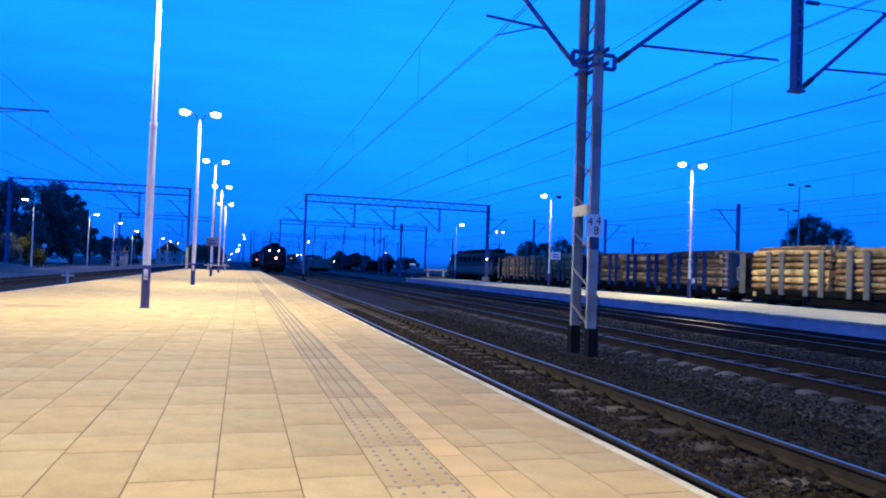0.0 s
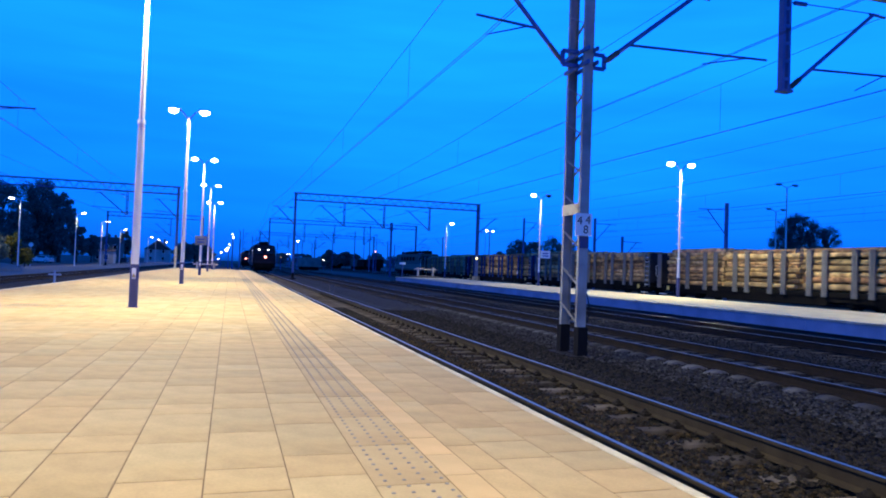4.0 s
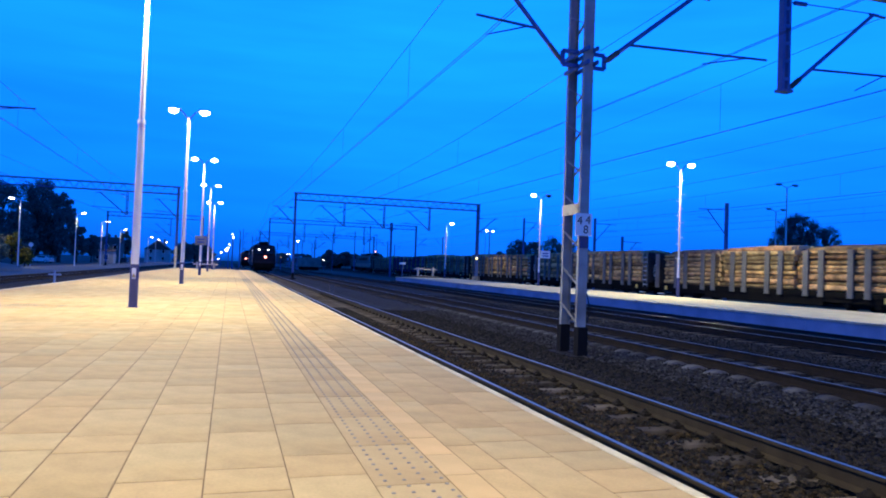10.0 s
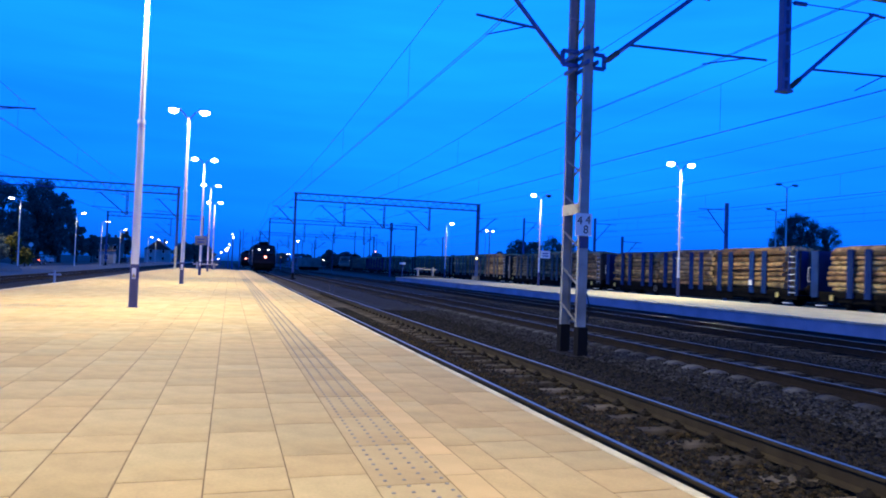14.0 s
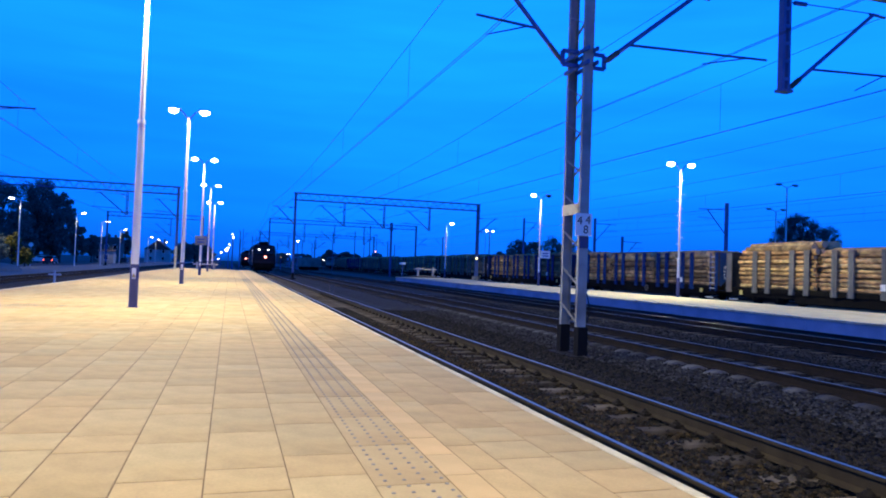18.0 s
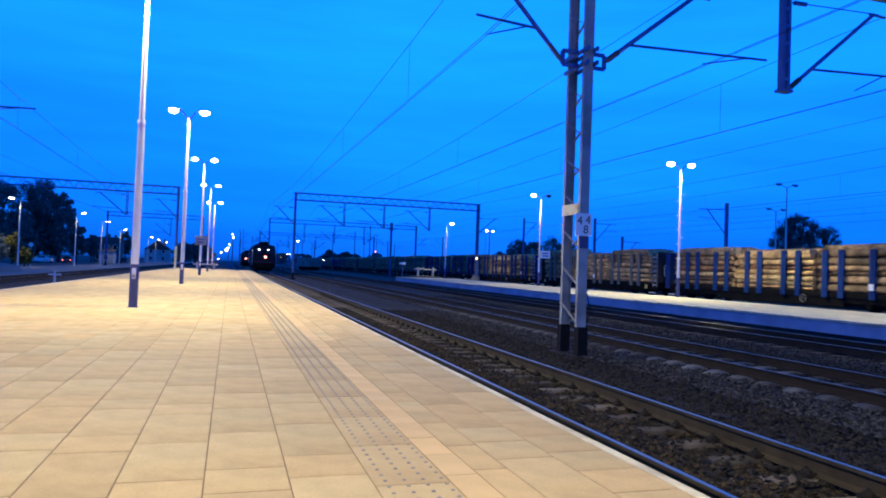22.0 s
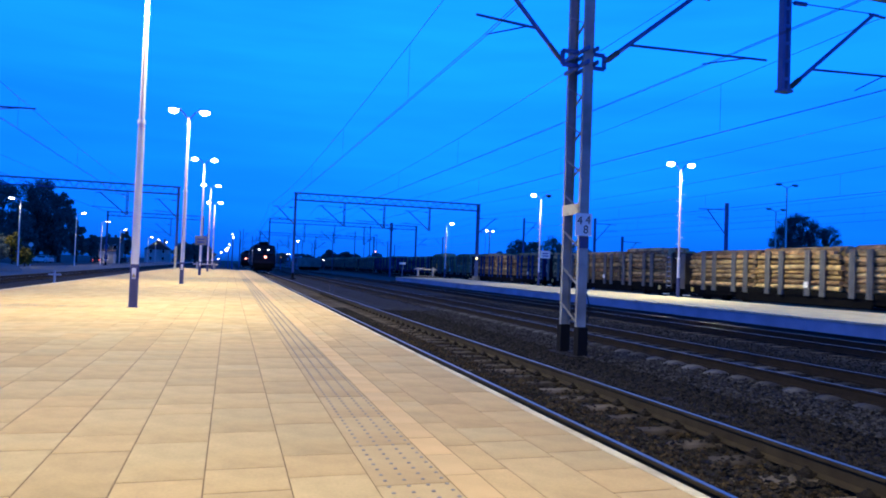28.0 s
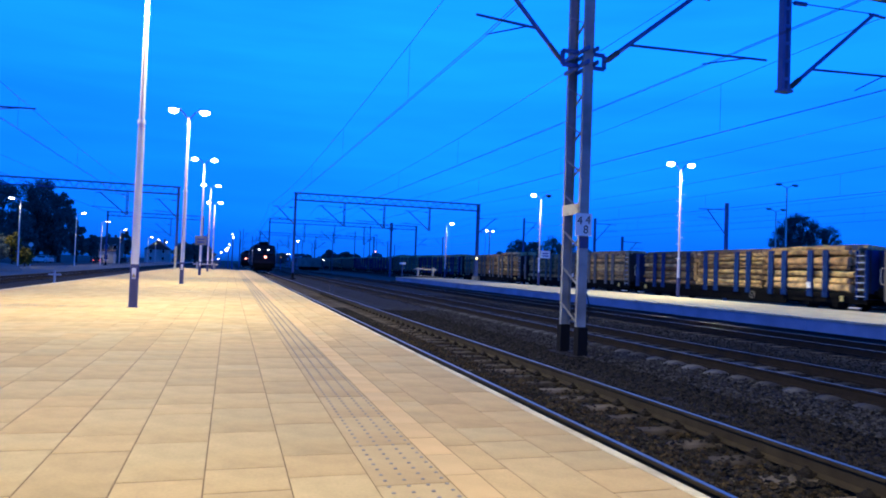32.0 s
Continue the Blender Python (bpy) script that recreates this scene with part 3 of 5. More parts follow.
sign = thing("distance_plate", "white enamel distance plate with black numerals 44 and 8", "sign", (6.69, 12.62, 2.02))
b = bmesh.new()
box(b, -0.18, 0.18, -0.006, 0.006, -0.225, 0.225)
part("plate", b, M_WHITE, sign)
part("clamp", made(box, -0.03, 0.03, 0.006, 0.05, -0.1, 0.1), M_STEEL, sign)


def numeral(text, x, z, size, parent, y=-0.0075):
    c = bpy.data.curves.new("numeral", "FONT")
    c.offset = 0.0
    c.body, c.size, c.align_x, c.align_y, c.extrude = text, size, "CENTER", "CENTER", 0.001
    o = new("numeral", c)
    dg = bpy.context.evaluated_depsgraph_get()
    me = bpy.data.meshes.new_from_object(o.evaluated_get(dg))
    bpy.data.objects.remove(o)
    me.materials.clear()
    me.materials.append(M_BLACK)
    return part("numeral", me, None, parent, at=pose(x, y, z, 90, 0, 0))


numeral("4", -0.085, 0.070, 0.235, sign)
numeral("4", 0.092, 0.088, 0.235, sign)
numeral("8", 0.05, -0.105, 0.235, sign)

portal(6.55, 27.6, 78.0, 8.65, ((11.9, -1), (16.4, -1), (21.7, -1)), False, ((6.5, -1), (27.6, 1)), "grey lattice portal across the yard tracks")
yard_portal = [o for o in scene.objects if o.name.startswith("overhead_line_portal")][-1]
part("mast_lamp", made(ball, (27.47, 77.6, 2.36), 0.11, 0.09, 0.11), glow("yellow_light", (1.0, 0.85, 0.30), 5), yard_portal, "small yellow marker lamp")
b = bmesh.new()
tube(b, (27.6, 78.0, SOIL), (27.6, 78.0, 0.30), 0.62, 0.42, 12)
part("pale_footing", b, M_GRAVEL, yard_portal, "pale concrete footing")
portal(-22.0, -5.4, 78.0, 8.45, ((-10.25, -1),), False, ((-5.4, -1),), "grey lattice portal over the bay tracks", left_mast=True)
# Lamplight on the mast foot, put in as a cream-coloured strip.
b = bmesh.new()
box(b, -5.515, -5.285, 77.62, 77.652, -0.01, 2.3)
bay_portal = [o for o in scene.objects if o.name.startswith("overhead_line_portal")][-1]
part("paint_band", b, M_CREAM, bay_portal, "cream strip on the mast foot, standing in for lamplight")
portal(7.2, 37.0, 143.0, 9.6, ((14.0, -1), (20.0, -1), (26.0, 1)), False, ((7.2, -1), (37.0, 1)), "distant dark lattice portal over yard tracks")
portal(-22.0, -5.2, 143.0, 9.3, ((-11.0, -1),), False, ((-5.2, 1),), "distant lattice portal over the bay tracks")
portal(8.0, 41.3, 210.0, 9.6, ((16.0, -1), (24.0, 1)), False, ((8.0, -1),), "distant dark lattice portal over yard tracks")
t = thing("catenary_mast", "grey overhead line mast with a long bracket arm", "mast", (0, 0, 0), "overhead line masts")
lattice_mast(t, -10.2, 24.5, 8.2, near=False)
cantilever(t, -10.2, 24.5, 1, 4.9, 2.4, 2.0, -5.95, -6.3, -7.4, 5.3)
for x, y, h, s in ((35.0, 43.9, 6.63, -1), (35.0, 81.6, 7.7, 1), (35.0, 63.6, 6.63, 1), (39.6, 66.0, 5.07, 1), (41.3, 190, 8, -1), (33.5, 170, 8, 1), (22, 230, 8, -1), (2, 170, 8, 1), (3, 240, 8, 1),
                   (16, 260, 8, 1), (34, 300, 8, -1), (-6, 200, 8, 1), (-6, 270, 8, -1), (12, 330, 8, 1), (45, 150, 8, -1), (50, 220, 8, 1),
                   (4.6, 290, 13.8, -1), (7.0, 250, 9.7, 1), (25.9, 230, 8.7, -1), (27.6, 200, 10.0, 1), (31.3, 185, 9.9, -1), (47.5, 260, 11.1, 1), (31.5, 165, 10.5, -1), (35.0, 320, 10.3, 1), (23.3, 300, 9.8, -1), (15.6, 340, 9.4, 1)):
    t = thing("catenary_mast", "dark overhead line mast with a bracket arm", "mast", (x, y, 0), "overhead line masts")
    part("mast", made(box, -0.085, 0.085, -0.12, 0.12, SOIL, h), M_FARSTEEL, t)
    b = bmesh.new()
    tube(b, (s * 0.1, 0, h - 2.3), (s * 1.7, 0, h - 0.55), 0.035, 0.035, 6)
    part("slanting_tube", b, M_DARKSTEEL, t)
    part("tie_rod", made(tube, (s * 0.1, 0, h - 0.5), (s * 2.4, 0, h - 0.55), 0.03, 0.03, 6), M_DARKSTEEL, t)
    part("registration_tube", made(tube, (s * 1.1, 0, h - 1.2), (s * 2.5, 0, h - 1.15), 0.018, 0.018, 5), M_DARKSTEEL, t)


def wire(xs, ys, z_support, z_mid, label, r=0.011, twin=False, drops=False, zc=0):
    """A wire from support to support, sagging between them; droppers down to the contact wire."""
    t = thing("overhead_wire", label, "wire", (0, 0, 0), "overhead wires")
    pts = []
    for k in range(len(ys) - 1):
        for i in range(12):
            f = i / 12
            pts.append(Vector((xs[k % 2] + (xs[1 - k % 2] - xs[k % 2]) * f, ys[k] + (ys[k + 1] - ys[k]) * f, z_support + (z_mid - z_support) * 4 * f * (1 - f))))
    for dx in ((-0.03, 0.03) if twin else (0,)):
        part("cable", made(hose, [q + Vector((dx, 0, 0)) for q in pts], r), M_WIRE, t)
    if drops:
        for q in pts[1:38:2]:
            if q.y > 3:
                part("dropper", made(tube, q, (q.x, q.y, zc), 0.005, 0.005, 4), M_WIRE, t)
    return t


SPANS = (-52, 13.0, 78.0, 143.0, 210.0, 280.0, 350.0)
CONTACT = 5.60
for a, c in ((3.7, 4.55), (8.8, 9.55), (13.7, 14.5), (29.9, 30.5), (-8.0, -7.5), (-12.4, -12.9), (38.5, 39.1), (44.1, 43.5)):
    wire((a, c), SPANS, CONTACT, CONTACT - 0.04, "twin copper contact wire over the track", 0.0065, True)
    wire((a + 0.1, c - 0.1), SPANS, 7.30, 6.55, "carrier wire with droppers over the track", 0.0075, False, True, CONTACT)


for fx, fz in ((27.6, 8.72), (27.9, 7.36)):
    wire((fx, fx), SPANS, fz, fz - 0.35, "bare feeder wire strung along the mast heads", 0.009)


# ---- log train ----
WL = 20.76                    # length of a wagon over its buffers
TX = 30.2
STAKES = tuple(d + 2.784 * k for k in range(3) for d in (2.88, 3.89)) + tuple(d + 2.784 * k for k in range(3) for d in (11.30, 12.29))
random.seed(11)


def log_mesh(r, length, seed):
    rnd = random.Random(seed)
    n, m = 8, 5
    verts, faces, mats = [], [], []
    bx, bz = rnd.uniform(-0.05, 0.05), rnd.uniform(-0.03, 0.03)
    for j in range(m + 1):
        f = j / m
        rr = r * (1.08 - 0.18 * f) * rnd.uniform(0.95, 1.05)
        cx, cz = bx * math.sin(math.pi * f) + rnd.uniform(-0.01, 0.01), bz * math.sin(math.pi * f)
        for i in range(n):
            a = 2 * math.pi * i / n
            k = rr * rnd.uniform(0.94, 1.06)
            verts.append((cx + k * math.cos(a), (f - 0.5) * length, cz + k * math.sin(a)))
    for j in range(m):
        for i in range(n):
            q = (i + 1) % n
            faces.append((j * n + i, j * n + q, (j + 1) * n + q, (j + 1) * n + i))
            mats.append(0)
    faces.append(tuple(range(n)))
    faces.append(tuple(range(m * n + n - 1, m * n - 1, -1)))
    mats += [1, 1]
    me = sheet("log", verts, faces, (M_BARK, M_BARK2, M_BARK, M_BARK3, M_BARK)[seed % 5], True)
    me.materials.append(M_CUT)
    me.polygons.foreach_set("material_index", mats)
    me.polygons.foreach_set("use_smooth", [k == 0 for k in mats])
    return me


LOGS = [log_mesh(0.114 + 0.0145 * (i % 5), 5.55 + 0.12 * (i % 3), 100 + i) for i in range(10)]
FLOOR_Z = 0.58                # deck of the wagons


def inner_mesh(seed):
    """The rest of a stack, behind the logs that show: many logs in one mesh."""
    rnd = random.Random(seed)
    verts, faces = [], []
    for row in range(8):
        for col in range(7):
            x, z = -0.62 + col * 0.28 + (0.1 if row % 2 else 0), FLOOR_Z + 0.14 + row * 0.28
            r, h = rnd.uniform(0.12, 0.165), 2.74 + rnd.uniform(-0.1, 0.08)
            i = len(verts)
            for y in (-h, h):
                for k in range(8):
                    a = math.pi * k / 4
                    verts.append((x + r * math.cos(a), y, z + r * math.sin(a)))
            for k in range(8):
                q = (k + 1) % 8
                faces.append((i + k, i + q, i + 8 + q, i + 8 + k))
            faces.append(tuple(i + k for k in range(8)))
            faces.append(tuple(i + 15 - k for k in range(8)))
    return sheet("pile_core", verts, faces, M_BARK)


INNER = [inner_mesh(s) for s in (1, 2, 3)]


def log_stack(seed, extra):
    """A pile of long pine logs lying lengthwise between the stakes; extra: layers of the mound on top."""
    rnd = random.Random(seed)
    t = thing("log_stack", "stack of rough brown pine logs between wagon stakes", "logs", (0, 0, 0), "log stacks of the train")
    q = part("pile_core", INNER[seed % 3], None, t)
    q["kind"] = "stuff"
    z = FLOOR_Z + 0.02
    girth = rnd.choice((0.80, 0.86, 0.92, 1.08))
    row = 0
    while z < FLOOR_Z + 1.90:
        k = rnd.randrange(10)
        r = 0.114 + 0.0145 * (k % 5)
        s = girth * rnd.uniform(0.8, 1.2)
        for cx in (-1.14 + rnd.uniform(-0.05, 0.04), -0.82, 1.14):
            o = part("log", LOGS[k if cx < -1 else rnd.randrange(10)], None, t)
            o.matrix_basis = pose(cx, rnd.uniform(-0.11, 0.11), z + r * s, 0, rnd.uniform(0, 360), rnd.uniform(-0.5, 0.5) + rnd.choice((0, 180))) @ Matrix.Diagonal((s, 1, s, 1))
        z += 2 * r * s * rnd.uniform(0.97, 1.16)
        row += 1
    top = z
    for lay in range(extra):
        half = 1.1 - 0.24 * lay
        x = -half
        while x < half:
            k = rnd.randrange(10)
            o = part("log", LOGS[k], None, t)
            o.matrix_basis = pose(x, rnd.uniform(-0.12, 0.12), top + 0.09 + lay * 0.18 - 0.06 * abs(x), 0, rnd.uniform(0, 360), rnd.uniform(-1.2, 1.2)) @ Matrix.Diagonal((1.1, rnd.uniform(0.84, 0.97), 1.1, 1))
            x += rnd.uniform(0.28, 0.34)
    return t


def wheelset(parent, y):
    b = bmesh.new()
    for s in (-1, 1):
        tube(b, (s * 0.70, 0, 0), (s * 0.82, 0, 0), 0.45, 0.43, 20)
        tube(b, (s * 0.82, 0, 0), (s * 0.84, 0, 0), 0.36, 0.34, 16)
    tube(b, (-0.7, 0, 0), (0.7, 0, 0), 0.08, 0.08, 10)
    part("wheelset", b, M_UNDER, parent, at=pose(0, y, RAIL + 0.45))


def stake_mesh(material):
    b = bmesh.new()
    box(b, -0.05, 0.05, -0.175, 0.175, 0.30, 2.69)
    bevel(b, 0.014, 1)
    box(b, -0.08, -0.05, -0.04, 0.04, 0.4, 2.66)
    return mesh_of("stake", b, material)


def wagon_set(material, hue, ladder_white):
    """One timber wagon, built along y with its origin amid the length and at rail height zero of the plan."""
    t = thing("timber_wagon", hue + " timber wagon with paired steel stakes, ladder and end walls", "freight wagon", (TX, 0, 0), "wagons of the log train")
    h = WL / 2
    b = bmesh.new()
    box(b, -1.30, 1.30, -h + 0.40, h - 0.40, 0.32, FLOOR_Z)
    part("deck", b, M_UNDER, t)
    for s in (-1, 1):
        b = bmesh.new()
        box(b, s * 1.15 - 0.06, s * 1.15 + 0.06, -h + 0.6, h - 0.6, 0.06, 0.32)
        box(b, s * 1.13 - 0.05, s * 1.13 + 0.05, -h * 0.45, h * 0.45, -0.14, 0.06)
        part("side_sill", b, M_UNDER, t)
    part("centre_sill", made(box, -0.3, 0.3, -h + 0.6, h - 0.6, 0.02, 0.31), M_UNDER, t)
    me = stake_mesh(material)
    for d in STAKES:
        for s in (-1, 1):
            part("stake", me, None, t, at=pose(s * 1.36, h - d, 0, 0, 0, 0 if s < 0 else 180))
    for e in (-1, 1):
        b = bmesh.new()
        box(b, -1.36, 1.36, e * (h - 0.50) - 0.05, e * (h - 0.50) + 0.05, 0.30, 2.67)
        end = part("end_wall", b, M_WBLUE if ladder_white else M_WEND, t)
        for i in range(5):
            x = -1.2 + i * 0.6
            part("rib", made(box, x - 0.04, x + 0.04, e * (h - 0.43) - 0.03, e * (h - 0.43) + 0.04, 0.30, 2.67), M_WEND, end)
        for s in (-1, 1):
            b = bmesh.new()
            y0, y1 = sorted((e * (h - 0.50), e * (h - (0.94 if e > 0 else 1.06))))
            if e > 0:
                box(b, s * 1.36 - 0.03, s * 1.36 + 0.03, y0, y1, 0.27, 2.62)
            else:
                box(b, s * 1.36 - 0.03, s * 1.36 + 0.03, y1 - 0.08, y1, 0.27, 2.62)
                box(b, s * 1.36 - 0.03, s * 1.36 + 0.03, y0, y0 + 0.08, 0.27, 2.62)
            w = part("corner_panel" if e > 0 else "ladder_frame", b, material, t)
            if e > 0:
                b = bmesh.new()
                hose(b, [(s * 1.30, y, z) for y, z in ((h - 0.46, 1.05), (h - 0.26, 1.06), (h - 0.22, 1.12), (h - 0.22, 1.72), (h - 0.26, 1.79), (h - 0.46, 1.80))], 0.018, 6)
                part("handrail", b, M_POLE, w, "pale bent handrail")
            if e < 0:
                for k in range(7):
                    part("rung", made(box, s * 1.40 - 0.015, s * 1.40 + 0.015, y0 + 0.06, y1 - 0.06, 0.41 + k * 0.324, 0.455 + k * 0.324), M_POLE, w, "pale ladder rung")
        part("head_stock", made(box, -1.32, 1.32, e * (h - 0.56) - 0.08, e * (h - 0.56) + 0.08, 0.16, 0.50), M_UNDER, t)
        for s in (-1, 1):
            b = bmesh.new()
            tube(b, (s * 0.875, e * (h - 0.50), 0.66 - 0.02 + RAIL + 0.4), (s * 0.875, e * (h - 0.12), 0.64 + RAIL + 0.4), 0.09, 0.09, 10)
            tube(b, (s * 0.875, e * (h - 0.12), 0.64 + RAIL + 0.4), (s * 0.875, e * (h - 0.03), 0.64 + RAIL + 0.4), 0.24, 0.24, 14)
            part("buffer", b, M_UNDER, t)
        part("drawbar", made(box, -0.05, 0.05, *sorted((e * (h - 0.5), e * h)), 0.52, 0.62), M_UNDER, t)
        part("step", made(box, -1.45, -1.2, *sorted((e * (h - 0.9), e * (h - 1.38))), -0.16, -0.11), M_WHITE, t, "pale footstep")
        part("tail_bracket", made(box, -1.43, -1.38, *sorted((e * (h - 1.74), e * (h - 1.93))), 0.15, 0.41), M_YELLOW, t, "small yellow bracket")
        for k, off in enumerate((2.5, 4.3)):
            wheelset(t, e * (h - off))
        for s in (-1, 1):
            b = bmesh.new()
            y0, y1 = sorted((e * (h - 2.0), e * (h - 4.8)))
            box(b, s * 1.0 - 0.05, s * 1.0 + 0.05, y0, y1, -0.08, 0.08)
            for off in (2.5, 4.3):
                box(b, s * 1.05 - 0.08, s * 1.05 + 0.08, e * (h - off) - 0.18, e * (h - off) + 0.18, -0.14, 0.14)
            part("bogie_frame", b, M_UNDER, t)
    return t


grey = wagon_set(M_WGREY, "weathered grey", False)
blue = wagon_set(M_WBLUE, "faded blue", True)
# small fittings that only some wagons carry
plate_me = mesh_of("notice_plate", made(box, -1.452, -1.440, -0.145, 0.145, 0, 0.31), M_WHITE)
wheel_bm = bmesh.new()
for i in range(16):
    a, c = 2 * math.pi * i / 16, 2 * math.pi * (i + 1) / 16
    tube(wheel_bm, (0, 0.20 * math.cos(a), 0.20 * math.sin(a)), (0, 0.20 * math.cos(c), 0.20 * math.sin(c)), 0.022, 0.022, 5)
for a in (0.3, 1.87, 3.44, 5.01):
    tube(wheel_bm, (0, 0, 0), (0, 0.20 * math.cos(a), 0.20 * math.sin(a)), 0.015, 0.015, 4)
WHEEL_ME = mesh_of("brake_wheel", wheel_bm, M_WGREY)
COLOURS = {-2: "g", -1: "b", 0: "g", 1: "g", 2: "g", 3: "g", 4: "b", 5: "b", 6: "g", 7: "b", 8: "g", 9: "g", 10: "b", 11: "g", 12: "g", 13: "b"}
train = []                    # (thing, its distance behind the reference plane)
for j, c in COLOURS.items():
    first = grey if c == "g" else blue
    used = [w for w, k in train if w is first]
    wagon = first if not used else copy_thing(first, pose(TX, 0, 0))
    train.append((wagon, WL * (j + 0.5)))
    rnd = random.Random(40 + j)
    if c == "b":
        for q in [q for q in wagon.children if q.name.startswith(("brake_wheel", "notice_plate"))]:
            bpy.data.objects.remove(q)
        part("brake_wheel", WHEEL_ME, None, wagon, "grey hand brake wheel", at=pose(-1.36, 3.1 if j == 4 else -2.3, 0.19))
        part("notice_plate", plate_me, None, wagon, "small white notice plate", at=pose(0.0, WL / 2 - STAKES[10], 0.73))
    elif j in (6, 8, 9):
        part("notice_plate", plate_me, None, wagon, "small white notice plate", at=pose(0.0, WL / 2 - STAKES[6], 0.73))
    for half in (1, 0, -1):
        extra = 2 if (j, half) in ((9, 0), (9, -1), (6, 1), (8, -1)) else 1
        st = log_stack(300 + 3 * j + half, extra)
        st.matrix_basis = pose(TX, 0, 0)
        train.append((st, WL * (j + 0.5) - half * 6.05))

# ---- the locomotive of the log train ----
def engine(name, label, at, body_mat, band_mat, front_lights, rz=0, spread=0.67):
    t = thing(name, label, "locomotive", at, rz=rz)
    L = 9.4
    b = bmesh.new()
    box(b, -1.48, 1.48, -L, L, 0.55, 3.25)
    for v in b.verts:
        if v.co.z > 3 and abs(v.co.y) > L - 0.01:
            v.co.y *= 0.935
        if v.co.z > 3:
            v.co.x *= 0.93
    bevel(b, 0.12, 2)
    part("body", b, body_mat, t)
    part("waist_band", made(box, -1.492, 1.492, -L * 0.985, L * 0.985, 0.78, 1.55), band_mat, t, "pale waist band")
    for e in (-1, 1):
        for s in (-1, 1):
            b = bmesh.new()
            box(b, s * 0.68 - 0.5, s * 0.68 + 0.5, e * (L - 0.22) - 0.12, e * (L - 0.22) + 0.12, 2.1, 2.85)
            part("windscreen", b, M_GLASS, t)
            part("cab_window", made(box, s * 1.47 - 0.03, s * 1.47 + 0.03, *sorted((e * (L - 0.9), e * (L - 1.7))), 2.1, 2.8), M_GLASS, t)
            b = bmesh.new()
            tube(b, (s * 0.875, e * L, 0.66), (s * 0.875, e * (L + 0.55), 0.66), 0.12, 0.22, 12)
            part("buffer", b, M_UNDER, t)
            part("lower_light", made(tube, (s * spread + 0.02, e * (L - 0.02), 1.68), (s * spread + 0.02, e * (L + 0.06), 1.68), 0.14, 0.14, 12), front_lights[0] if e < 0 and front_lights and (len(front_lights) > 1 or s > 0) else M_GLASS, t)
        part("buffer_beam", made(box, -1.4, 1.4, *sorted((e * (L - 0.1), e * (L + 0.08))), 0.25, 0.85), M_UNDER, t)
    for k in range(5):
        part("side_grille", made(box, -1.50, -1.485, -4.8 + k * 2.0, -3.6 + k * 2.0, 2.15, 2.75), M_UNDER, t)
    for e in (-1, 1):
        b = bmesh.new()
        box(b, -1.2, 1.2, e * 5.6 - 2.6, e * 5.6 + 2.6, -0.15, 0.5)
        part("bogie_frame", b, M_UNDER, t)
        for off in (-1.75, 0, 1.75):
            b = bmesh.new()
            for s in (-1, 1):
                tube(b, (s * 0.7, 0, 0), (s * 0.83, 0, 0), 0.6, 0.58, 20)
            part("wheelset", b, M_UNDER, t, at=pose(0, e * 5.6 + off, RAIL + 0.6))
        b = bmesh.new()
        y = e * 5.8
        box(b, -0.9, 0.9, y - 0.9, y + 0.9, 3.30, 3.38)
        for s in (-1, 1):
            tube(b, (s * 0.6, y - 0.7, 3.4), (s * 0.7, y + 0.9, 3.85), 0.03, 0.03, 6)
            tube(b, (s * 0.7, y + 0.9, 3.85), (s * 0.6, y - 0.4, 4.25), 0.03, 0.03, 6)
        tube(b, (-0.8, y - 0.4, 4.28), (0.8, y - 0.4, 4.28), 0.03, 0.03, 6)
        part("pantograph", b, M_DARKSTEEL, t)
    part("roof_box", made(box, -0.7, 0.7, -3.2, 3.2, 3.24, 3.55), M_UNDER, t)
    for y in (-7.6, -4.3, -2.2, 0.2, 2.4, 4.4, 7.7):
        b = bmesh.new()
        box(b, -0.55, 0.55, y - 0.45, y + 0.45, 3.24 if abs(y) > 3.3 else 3.55, 3.72)
        bevel(b, 0.05, 1)
        part("resistor_box", b, M_UNDER, t)
    for y in (-6.6, -3.7, -1.0, 1.3, 3.7, 6.7):
        b = bmesh.new()
        for k in range(4):
            tube(b, (0.3, y, 3.25 + 0.15 * k), (0.3, y, 3.35 + 0.15 * k), 0.09, 0.06, 8)
        part("roof_insulator", b, M_CERAMIC, t)
    part("roof_cable", made(hose, [(0.3, -6.6 + 0.95 * k, 3.86 - 0.03 * (k % 3)) for k in range(15)], 0.025, 5), M_WIRE, t)
    for e in (-1, 1):
        for s in (-1, 1):
            part("cab_handrail", made(hose, [(s * 1.53, e * (L - 0.45), z) for z in (0.9, 1.3, 1.9, 2.4)], 0.02, 5), M_POLE, t)
    return t


loco = engine("electric_locomotive", "olive and cream electric locomotive hauling the logs", (TX, 0, 0), M_LOCO, M_LOCO2, None)
train.append((loco, -WL * 2 - 10.2))
M_SHUNT = mat("dull_loco_paint", (0.008, 0.009, 0.016), 0.7, 0, 0.2, 2, 0.1, spec=0.2)
G_PINKL = glow("pink_light", (1.0, 0.30, 0.22), 12)
shunter = engine("standing_locomotive", "dark locomotive standing with its lights on", (4.30, 105.5, 0), M_SHUNT, M_SHUNT, (G_PINKL,), spread=0.12)
for s in (-1, 1):
    part("top_light", made(ball, (-0.1 + s * 0.58, -9.2, 2.66), 0.12, 0.12, 0.12), G_HEAD, shunter)
second = engine("standing_locomotive", "far locomotive with two red lights lit", (4.10, 190.0, 0), M_SHUNT, M_SHUNT, (G_PINKL, 1), spread=0.42)


